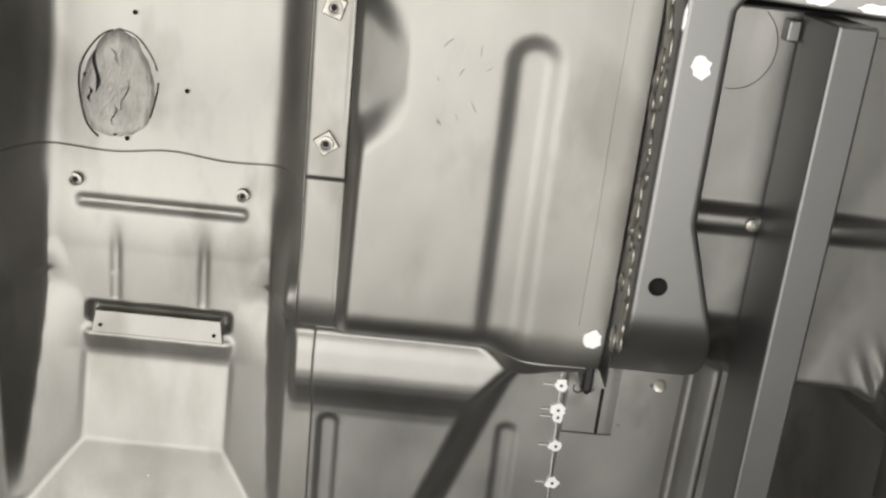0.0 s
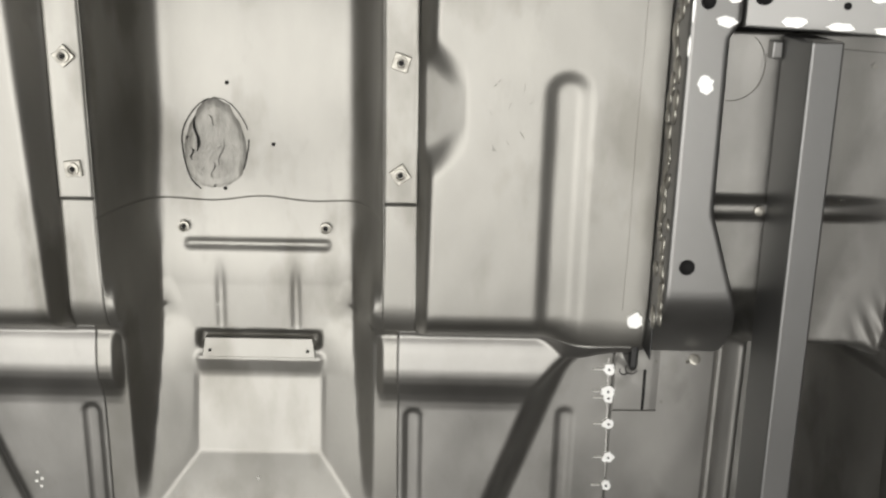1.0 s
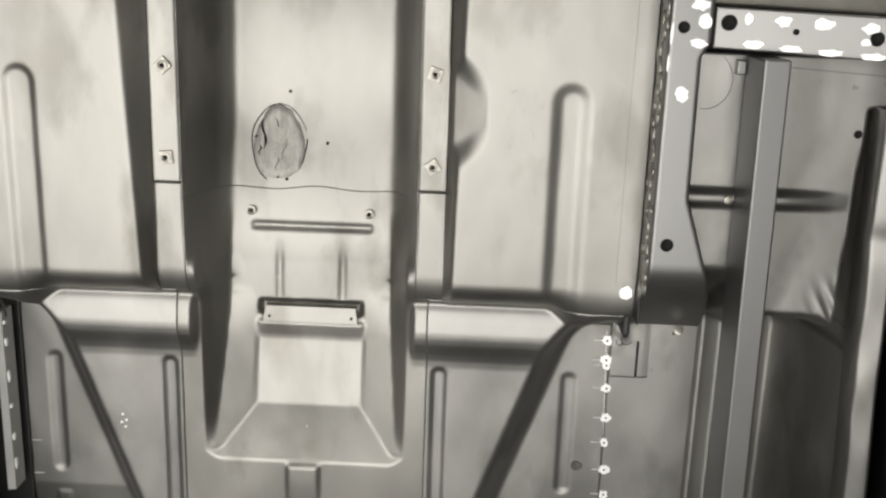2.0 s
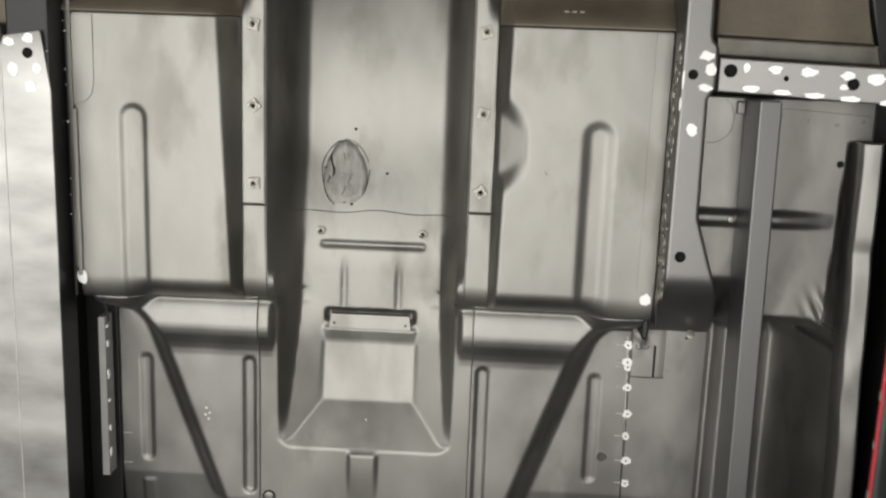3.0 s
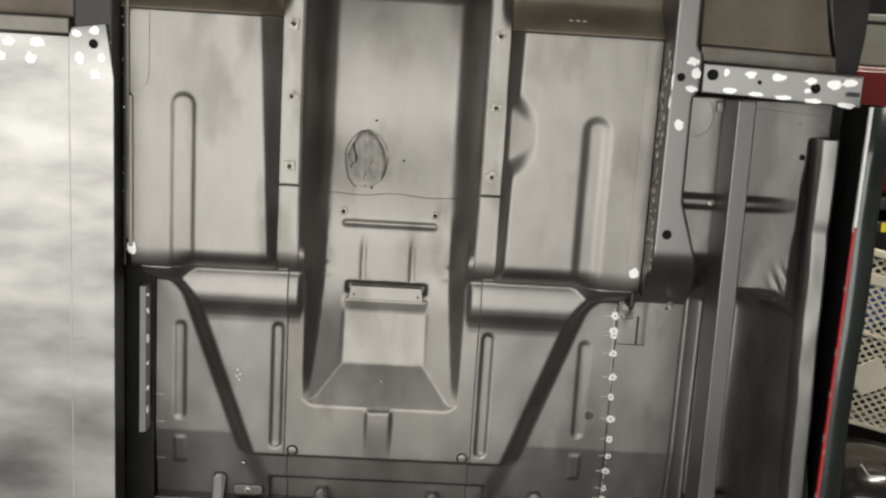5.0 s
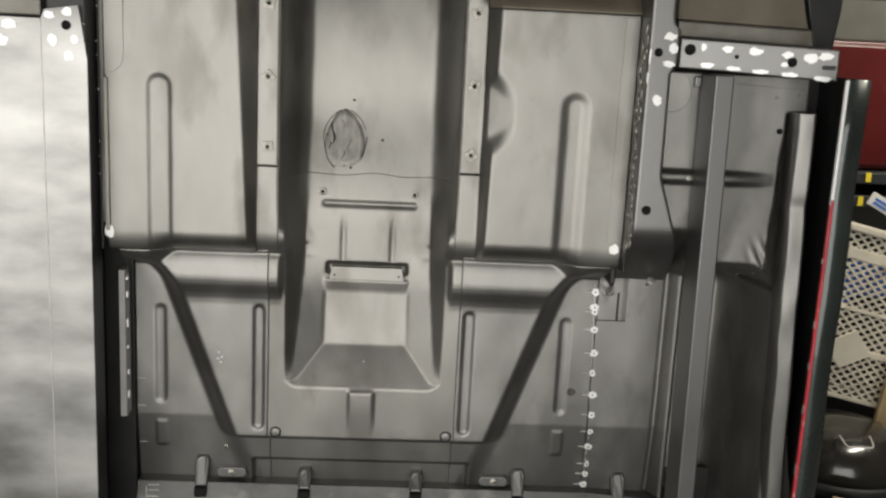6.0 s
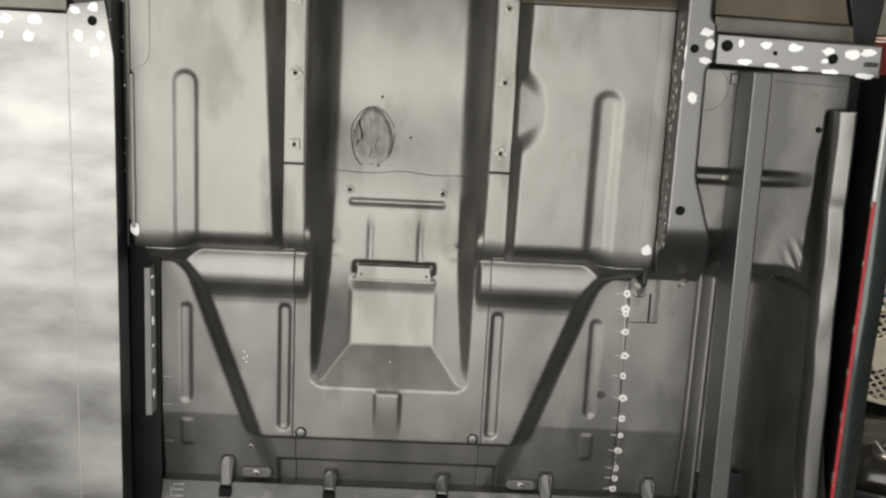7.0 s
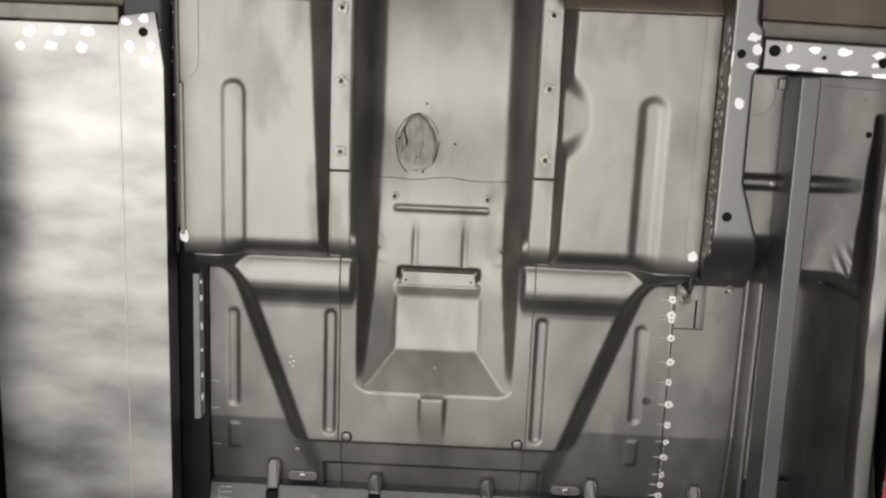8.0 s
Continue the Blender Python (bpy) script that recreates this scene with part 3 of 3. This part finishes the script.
# ring welds along the joint of the outer panel
CHALK = mat("bright_scratch", (0.8, 0.79, 0.76), 0.6, 0.2, 0.1, 60)
for i, (x, z) in enumerate(((0.499, 0.949), (0.500, 0.915), (0.501, 0.905), (0.504, 0.864), (0.507, 0.810), (0.507, 0.764), (0.511, 0.713), (0.513, 0.666), (0.514, 0.625), (0.513, 0.586), (0.514, 0.542), (0.513, 0.516), (0.512, 0.488))):
    y = min(depth(0.503, z), float(outer_floor(np.array([0.508]), np.array([z]))[0])) - 0.001
    f = 0.0088 if z > 0.63 else 0.0075
    w = spot(x, y, z, f * (1 + 0.25 * math.sin(i * 2.3)), f, rear_r, 120 + i, material=BARE if z > 0.6 else CHALK)
    hole(x, y - 0.0012, z, 0.0015, w, "pilot_hole")
    boxpart("scribe_tick", x - 0.022, x - 0.009, y - 0.0008, y + 0.004, z - 0.0005, z + 0.0006, CHALK, rear_r, 0)
bm = bmesh.new()
for k in range(24):
    z = 0.51 + k * 0.019
    y = min(depth(0.5, z), depth(0.5, z + 0.0185)) - 0.0006
    x = float(np.interp(z, [0.5, 0.62, 0.95], [0.509, 0.511, 0.498]))
    box(bm, x - 0.0005, x + 0.0005, y, y + 0.004, z, z + 0.0185)
part("scribe_line", bm, CHALK, rear_r, "thin bright scribed line")
for i, z in enumerate((0.955, 0.92, 0.859, 0.806, 0.75, 0.70)):
    spot(-0.4955, 0.0215, z, 0.0024, 0.004 + 0.003 * (i % 3), rear_l, 150 + i, material=BARE)
for z in (0.718, 0.655, 0.566):
    y = depth(-0.482, z) - 0.001
    boxpart("scribe_tick", -0.492, -0.474, y, y + 0.004, z, z + 0.001, CHALK, rear_l, 0)
draped("putty_spot", 0.463, 0.717, 0.010, 0.009, mat("dark_putty", (0.09, 0.086, 0.08), 0.6, 0.2, 0.4, 90, 0.4), rear_r, "small dark round spot", 0.0035, 8)
for k, (dx, dz) in enumerate(((0, 0.01), (0.006, 0), (-0.002, -0.004), (0.004, -0.012))):
    z = 0.79 + dz
    y = depth(-0.305 + dx, z) - 0.0007
    boxpart("paint_chip", -0.307 + dx, -0.303 + dx, y, y + 0.003, z, z + 0.004, CHALK, rear_l, 0)
boxpart("chalk_stroke", -0.47, -0.4685, 0.0500, 0.08, 0.450, 0.475, CHALK, lip, 0)
for z in (0.4505, 0.463, 0.4735):
    boxpart("chalk_stroke", -0.468, -0.444, 0.0485 + 0.42 * (z - 0.441), 0.08, z, z + 0.0015, CHALK, lip, 0)

# hand-formed patch where pan, rail and footwell meet
def corner_face(x, z):
    crumple = 0.0035 * np.sin(150 * x + 60 * z) * np.cos(110 * z - 40 * x) * np.exp(-((x - 0.522) / 0.016) ** 2 - ((z - 0.975) / 0.03) ** 2)
    return outer_floor(x, z) - crumple + 0.0045 * np.clip((x - 0.56) / 0.04, 0, 1)


patch_low = sheet("corner_patch", corner_face, 0.5072, 0.6, 0.885, 1.028, PRIMER_DARK, car, "hand-formed welded corner patch", step=0.003, lift=0.0012, thick=0.0006)
for k, (x0, z0, r) in enumerate(((0.531, 0.952, 0.009), (0.520, 0.948, 0.006))):
    pts = [(x0 + r * math.cos(a), float(corner_face(np.array([x0]), np.array([z0 + r * math.sin(a)]))[0]) - 0.0025, z0 + r * math.sin(a)) for a in [math.radians(150 + 24 * i) for i in range(9)]]
    part("pry_mark", tube(bmesh.new(), pts, 0.0007, 6), HOLE, patch_low)
for x, z in ((0.566, 0.962), (0.588, 0.934), (0.596, 0.902), (0.578, 0.90)):
    spot(x, float(corner_face(np.array([x]), np.array([z]))[0]) - 0.0015, z, 0.0022, 0.0026, patch_low, int(x * 900), "weld_speck", SCUFF)
boxpart("slit", 0.5485, 0.5525, 0.0705, 0.08, 0.887, 0.95, HOLE, outer, 0.001)
bm = bmesh.new()
lathe(bm, [(0.003, -0.02), (0.003, 0.012), (0.008, 0.013), (0.008, 0.017), (0.004, 0.018)], 14, Matrix.Translation((0.600, 0.02, 0.988)) @ pose(0, 0, 0, 62))
part("protruding_bolt", bm, NUT, outer)

# brackets and oval plates above the rear lip
BKT = mat("bracket_grey", (0.20, 0.197, 0.19), 0.48, 0.85, 0.12, 12)
for x, z1, z0 in ((-0.352, 0.540, 0.476), (-0.124, 0.514, 0.474), (0.126, 0.514, 0.474), (0.357, 0.526, 0.470), (0.588, 0.523, 0.468)):
    bm = bmesh.new()
    prism(bm, [(x - 0.014, z0), (x - 0.016, z1 - 0.012), (x - 0.010, z1), (x + 0.010, z1), (x + 0.016, z1 - 0.012), (x + 0.014, z0)], lambda px, pz: 0.086 - 0.030 * min(1.0, 1.6 * (1 - max(0.0, (pz - z0)) / (z1 - z0))), 0.125, 0.007)
    bk = part("lip_bracket", bm, BKT, car, "folded grey seat-mount bracket")
    boxpart("bracket_slot", x - 0.013, x + 0.013, 0.047, 0.075, z0 - 0.022, z0 - 0.001, HOLE, bk, 0.002)
for x, z in ((-0.288, 0.500), (0.302, 0.494)):
    bm = bmesh.new()
    n = 24
    prism(bm, [(x + (0.022 if math.cos(a) > 0 else -0.022) + 0.012 * math.cos(a), z + 0.012 * math.sin(a)) for a in [2 * math.pi * (i + 0.5) / n for i in range(n)]], 0.080, 0.12, 0.003)
    pl = part("stud_plate", bm, BKT, car, "oval raised stud plate")
    bm = bmesh.new()
    lathe(bm, [(0.008, -0.002), (0.008, 0.003), (0.004, 0.004), (0.004, 0.012), (0.003, 0.013)], 16, Matrix.Translation((x, 0.080, z)) @ pose(0, 0, 0, 90))
    part("stud", bm, NUT, pl)
for x, z in ((-0.30, 0.562), (0.618, 0.52)):
    nut(x, (depth(x, z) if x < 0.5 else 0.103) - 0.001, z, rear_l if x < 0.5 else outer, 0.005, False)

# ---- shelves behind the car ----
def cabinet():
    t = tagged(new("tool_cabinet"), "dark red enamelled steel tool cabinet on a shelf", "cabinet")
    boxpart("body", 1.14, 2.0, 0.92, 1.35, 1.155, 1.53, REDBOX, t, 0.006)
    boxpart("door", 1.15, 1.99, 0.905, 0.9195, 1.165, 1.52, REDBOX, t, 0.006)
    for x, z in ((1.395, 1.408), (1.43, 1.372), (1.43, 1.33)):
        part("rivet", lathe(bmesh.new(), [(0.008, 0.0), (0.008, 0.003), (0.005, 0.005), (0.003, 0.003)], 14, Matrix.Translation((x, 0.905, z)) @ pose(0, 0, 0, 90)), METAL, t, "", True)
    return t


cabinet()


def carton():
    t = tagged(new("storage_box"), "grey-white storage box on the red cabinet", "box")
    boxpart("body", 1.20, 1.95, 0.98, 1.3, 1.5305, 1.66, mat("grey_card", (0.09, 0.09, 0.075), 0.7, 0, 0.15, 9), t, 0.008)
    boxpart("lid", 1.19, 1.96, 0.97, 1.31, 1.6605, 1.685, mat("grey_lid", (0.1, 0.1, 0.09), 0.6), t, 0.006)


carton()
shelf = tagged(new("shelf_rack"), "dark steel shelf rack with yellow tags", "shelf")
for z in (1.115, 1.045, 0.458):
    boxpart("shelf_board", 1.05, 2.5, 0.86, 1.5, z, z + 0.035, SHELF, shelf, 0.004)
for x in (1.05, 2.46):
    for y in (0.87, 1.46):
        boxpart("upright", x, x + 0.035, y, y + 0.035, 0.0, 1.114, SHELF, shelf, 0.002)
for x, z in ((1.452, 1.12), (1.437, 1.048), (1.60, 1.12)):
    boxpart("price_tag", x, x + 0.016, 0.855, 0.8595, z + 0.002, z + 0.03, YELLOW, shelf, 0.001, "small yellow tag")


def crate():
    t = tagged(new("basket"), "ivory plastic basket with diamond lattice sides, filled", "basket")
    x0, x1, z0, z1, y = 1.08, 1.76, 0.497, 0.985, 0.72
    d = 0.0175
    for sgn in (1, -1):
        bm = bmesh.new()
        k = -75
        while k < 110:
            c = (z0 - sgn * x0) + k * d * 1.35
            pts = []
            for x in (x0, x1):
                z = sgn * 0.72 * x + c + (0.28 * x0 * sgn)
                pts.append((x, z))
            (ax, az), (bx, bz) = pts
            lo, hi = 0.0, 1.0
            dz = bz - az
            ta, tb = sorted(((z0 - az) / dz, (z1 - az) / dz))
            lo, hi = max(lo, ta), min(hi, tb)
            if hi - lo > 0.01:
                p, q = Vector((ax + (bx - ax) * lo, y, az + dz * lo)), Vector((ax + (bx - ax) * hi, y, az + dz * hi))
                L = (q - p).length
                ang = math.atan2(q.z - p.z, q.x - p.x)
                m = Matrix.Translation((p + q) / 2) @ Matrix.Rotation(-ang, 4, "Y")
                box(bm, -L / 2, L / 2, -0.003 + 0.001 * sgn, 0.003 + 0.001 * sgn, -0.0032, 0.0032, 0, m)
            k += 1
        part("lattice", bm, CRATE, t)
    boxpart("rim", x0 - 0.01, x1 + 0.01, y - 0.012, y + 0.012, z1 - 0.002, z1 + 0.022, CRATE, t, 0.006)
    boxpart("band", x0, x1, y - 0.006, y + 0.006, 0.905, 0.938, CRATE, t, 0.003)
    boxpart("band", x0, x1, y - 0.006, y + 0.006, 0.758, 0.770, CRATE, t, 0.003)
    boxpart("badge_bar", x0, x1, y - 0.007, y + 0.005, 0.636, 0.655, CRATE, t, 0.003)
    boxpart("base", x0, x1, y - 0.005, y + 0.40, z0 - 0.002, z0 + 0.012, CRATE, t, 0.003)
    # dark instead of ivory: paints the shade inside the basket
    boxpart("rear_side", x0, x1, y + 0.392, y + 0.40, z0 + 0.0125, z1, SHELF, t, 0.002)
    bm = bmesh.new()
    prism(bm, [(1.41, 0.585), (1.49, 0.645), (1.42, 0.71), (1.34, 0.645)], y - 0.0085, y - 0.004, 0.002)
    part("badge", bm, CRATE, t, "plain diamond badge plate")
    t.matrix_world = Matrix.Translation((1.40, y, 0.72)) @ Matrix.Rotation(radians(13), 4, "Y") @ Matrix.Translation((-1.40, -y, -0.72))
    return t


crate()
rnd = random.Random(11)
for i in range(26):
    m = (BLUE, BLUE, BLACK, RAG, WHITE, SHELF)[i % 6] if i > 17 else (BLACK, SHELF)[i % 2]
    w, h, dd = rnd.uniform(0.03, 0.07), rnd.uniform(0.03, 0.09), rnd.uniform(0.03, 0.06)
    x, z = 1.12 + (i % 9) * 0.072, 0.512 + (i // 9) * 0.145
    bm = bmesh.new()
    lathe(bm, [(w * 0.5, 0), (w * 0.55, 0.01), (w * 0.55, h * 0.8), (w * 0.3, h), (w * 0.25, h + 0.02)], 14, Matrix.Translation((x, 0.79 + dd, z)))
    tagged(part("bottle", bm, m, None, "", True), "small plastic container lying in the lattice basket", "bottle", "containers in the basket")


def vacuum():
    t = tagged(new("shop_vacuum"), "black glossy canister vacuum with lid handle", "vacuum")
    c = Matrix.Translation((1.33, 0.55, 0))
    part("tank", lathe(bmesh.new(), [(0.15, 0.0), (0.175, 0.02), (0.185, 0.15), (0.185, 0.33)], 40, c), TANK, t, "", True)
    part("band", lathe(bmesh.new(), [(0.188, 0.3305), (0.194, 0.335), (0.194, 0.36), (0.188, 0.365)], 40, c), SHELF, t, "", True)
    lid = part("lid", lathe(bmesh.new(), [(0.187, 0.3655), (0.185, 0.40), (0.165, 0.445), (0.12, 0.475), (0.04, 0.482)], 40, c), mat("brown_black_plastic", (0.025, 0.023, 0.02), 0.22, 0, 0.25, 5, 0.04, coat=0.5), t, "", True)
    part("handle", tube(bmesh.new(), [(1.268, 0.47, 0.46), (1.262, 0.42, 0.494), (1.266, 0.388, 0.482), (1.272, 0.380, 0.478), (1.335, 0.380, 0.478), (1.341, 0.388, 0.482), (1.345, 0.42, 0.494), (1.339, 0.47, 0.46)], 0.0022), WHITE, lid, "bright wire handle", True)
    boxpart("sticker", 1.285, 1.355, 0.358, 0.3665, 0.24, 0.325, WHITE, t, 0.001, "plain white sticker")


vacuum()
bm = bmesh.new()
box(bm, -0.06, 0.06, -0.009, 0.009, 0, 0.41, 0.002, pose(1.145, 0.28, 0.0, 8, 12, 0))
tagged(part("board", bm, TAN), "tan wooden board leaning near the vacuum", "board")
bm = bmesh.new()
box(bm, -0.02, 0.02, -0.01, 0.01, 0, 0.72, 0.004, pose(1.45, 0.67, 0.0, 2, 6, 0))
tagged(part("wood_stick", bm, TAN), "pale wooden stick leaning on the basket", "wood")
bm = bmesh.new()
box(bm, -0.085, 0.085, -0.004, 0.004, -0.02, 0.02, 0.002, Matrix.Translation((1.52, 0.80, 1.045)) @ Matrix.Rotation(radians(28), 4, "Y"))
card = tagged(part("carton_card", bm, WHITE), "white card with blue printed bars, lying on basket", "card")
for dx, w in ((-0.07, 0.05), (-0.01, 0.025)):
    bm = bmesh.new()
    for k in range(2):
        box(bm, dx, dx + w, -0.0055, -0.0042, 0.000 - 0.012 * k, 0.008 - 0.012 * k, 0, Matrix.Translation((1.52, 0.80, 1.045)) @ Matrix.Rotation(radians(28), 4, "Y"))
    part("printed_bar", bm, BLUE, card)

# upright fold that closes the joint between footwell and outer floor
bm = bmesh.new()
zs = np.linspace(0.6, 1.045, 90)
ya, yb = surface(np.full(90, 0.506), zs), outer_floor(np.full(90, 0.506), zs)
pr = [(bm.verts.new((0.5062, float(a) + 0.001, float(z))), bm.verts.new((0.5062, float(b) - 0.0005, float(z)))) for a, b, z in zip(ya, yb, zs)]
for (a, b), (c, d) in zip(pr, pr[1:]):
    bm.faces.new((a, b, d, c))
fold = part("joint_fold", bm, PRIMER_DARK, car, "", True)
md = fold.modifiers.new("gauge", "SOLIDIFY")
md.thickness = 0.0015


# lapped strips on the pans
def lap(outline, parent, name="lap_strip"):
    bm = bmesh.new()
    prism(bm, outline, -0.0518, -0.045, 0.0004)
    return part(name, bm, PRIMER, parent)


lap([(0.4885, 1.53), (0.517, 1.53), (0.517, 1.085), (0.486, 1.085), (0.4872, 1.19), (0.4865, 1.30), (0.488, 1.42)], pan_r)
lap([(-0.511, 1.53), (-0.474, 1.53), (-0.4745, 1.415), (-0.479, 1.395), (-0.490, 1.383), (-0.511, 1.376)], pan_l)
boxpart("pan_edge", -0.5125, -0.505, -0.0575, -0.046, 1.072, 1.37, PRIMER, pan_l, 0.001)
boxpart("corner_filler", 0.507, 0.5195, -0.02, 0.06, 0.985, 1.034, BLACK, car, 0.008)
boxpart("corner_wall", 0.5178, 0.5198, -0.08, 0.05, 1.03, 1.075, BLACK, car, 0.0005)

# specks of weld on the black rail edge, bright chips along the painted sill edge
rnd = random.Random(17)
for i in range(18):
    z = 1.09 + i * 0.025 + rnd.uniform(-0.012, 0.012)
    x, r = rnd.choice((-0.5245, -0.5265, -0.531, -0.536)), rnd.uniform(0.0009, 0.0021)
    y = -0.0455 if x > -0.528 else -0.1045
    spot(x, y, z, r, r * rnd.uniform(0.9, 1.6), pan_l, 200 + i, "weld_speck", CHALK)
rnd = random.Random(21)
for i in range(8):
    z = 0.5 + i * 0.1 + rnd.uniform(-0.02, 0.02)
    boxpart("paint_chip", 0.8382, 0.8400, -0.2685, -0.262, z, z + rnd.uniform(0.008, 0.026), METAL, sill, 0.0004)
# hair scratches on the pan
for i in range(9):
    x, z, a = 0.335 + rnd.uniform(-0.03, 0.03), 1.33 + rnd.uniform(-0.05, 0.05), rnd.uniform(0.6, 2.2)
    L = rnd.uniform(0.004, 0.012)
    y = depth(x, z)
    part("scratch", tube(bmesh.new(), [(x, y - 0.0001, z), (x + L * math.cos(a) * 0.5, y - 0.0002, z + L * math.sin(a) * 0.6), (x + L * math.cos(a), y - 0.0001, z + L * math.sin(a))], 0.0003, 5), PRIMER, pan_r)

# rolled edge where the left pan meets the footwell, and the flared foot of the sill flange
part("rolled_edge", tube(bmesh.new(), [(-0.512, -0.052, 1.075), (-0.5115, -0.045, 1.055), (-0.507, -0.03, 1.04), (-0.499, -0.012, 1.025), (-0.494, 0.004, 1.008), (-0.4925, 0.018, 0.985), (-0.4925, 0.024, 0.965)], 0.0022, 8), PRIMER, pan_l, "", True)
bm = bmesh.new()
prism(bm, [(0.850, 0.30), (0.910, 0.30), (0.910, 0.575), (0.905, 0.59), (0.898, 0.62), (0.892, 0.66), (0.889, 0.70), (0.856, 0.70)], -0.106, -0.09, 0.004)
part("flange_foot", bm, PRIMER_DARK, car)

# small marks: chip on the tunnel end, slot in the crossmember's end, welded lap at the top of the outer floor
spot(0.0, depth(0.0, 0.782), 0.782, 0.0016, 0.0022, tunnel_rear, 300, "paint_chip", CHALK)
boxpart("end_slot", 0.835, 0.8595, face(0.848) - 0.004, -0.12, 1.450, 1.458, mat("slot_grey", (0.10, 0.10, 0.105), 0.5, 0.6), xm, 0.002)
bm = bmesh.new()
prism(bm, [(0.676, 1.418), (0.846, 1.408), (0.846, 1.384), (0.80, 1.388), (0.74, 1.392), (0.676, 1.396)], lambda x, z: float(outer_floor(np.array([min(x, 0.795)]), np.array([z]))[0]) - 0.002, -0.07, 0.0006)
strip_top = part("welded_lap", bm, PRIMER_DARK, outer_up, "welded lap strip with small pits")
for i, (x, z) in enumerate(((0.70, 1.404), (0.745, 1.398), (0.79, 1.392), (0.832, 1.398))):
    spot(x, -0.0846, z, 0.004, 0.0035, strip_top, 310 + i, "pit", SCUFF, 0.0008)
part("scratched_arc", tube(bmesh.new(), [(0.585 + 0.036 * math.cos(a), -0.0823, 1.395 + 0.04 * math.sin(a)) for a in [math.radians(-100 + 12 * i) for i in range(14)]], 0.0006, 6), SCUFF, outer_up)
boxpart("clip_tab", 0.622, 0.634, -0.098, -0.08, 1.405, 1.425, RAIL, outer_up, 0.002)
bm = bmesh.new()
lathe(bm, [(0.006, -0.002), (0.006, 0.003), (0.003, 0.004)], 14, Matrix.Translation((0.628, -0.097, 1.229)) @ pose(0, 0, 0, 90))
part("rib_rivet", bm, NUT, outer_up)

# packages just behind the lattice, faded chalk marks on the toe board
for i, (x, z, w, h, m, c) in enumerate(((1.225, 0.80, 0.07, 0.10, SHELF, "dark"), (1.30, 0.80, 0.06, 0.12, RAG, "red"), (1.365, 0.80, 0.08, 0.11, BLUE, "blue"), (1.45, 0.80, 0.08, 0.10, BLUE, "blue"), (1.24, 0.76, 0.16, 0.035, BLUE, "blue"))):
    ob = part("package", box(bmesh.new(), x, x + w, 0.735, 0.765, z, z + h, 0.004), m)
    tagged(ob, c + " plastic package stacked inside the lattice basket", "package", "packages in the basket")
for i in range(3):
    y = depth(0.335 + 0.013 * i, 1.562) - 0.0008
    boxpart("chalk_mark", 0.333 + 0.013 * i, 0.341 + 0.013 * i, y, y + 0.004, 1.556, 1.564, mat("faded_chalk", (0.34, 0.32, 0.28), 0.7, 0, 0.3, 90), car, 0)
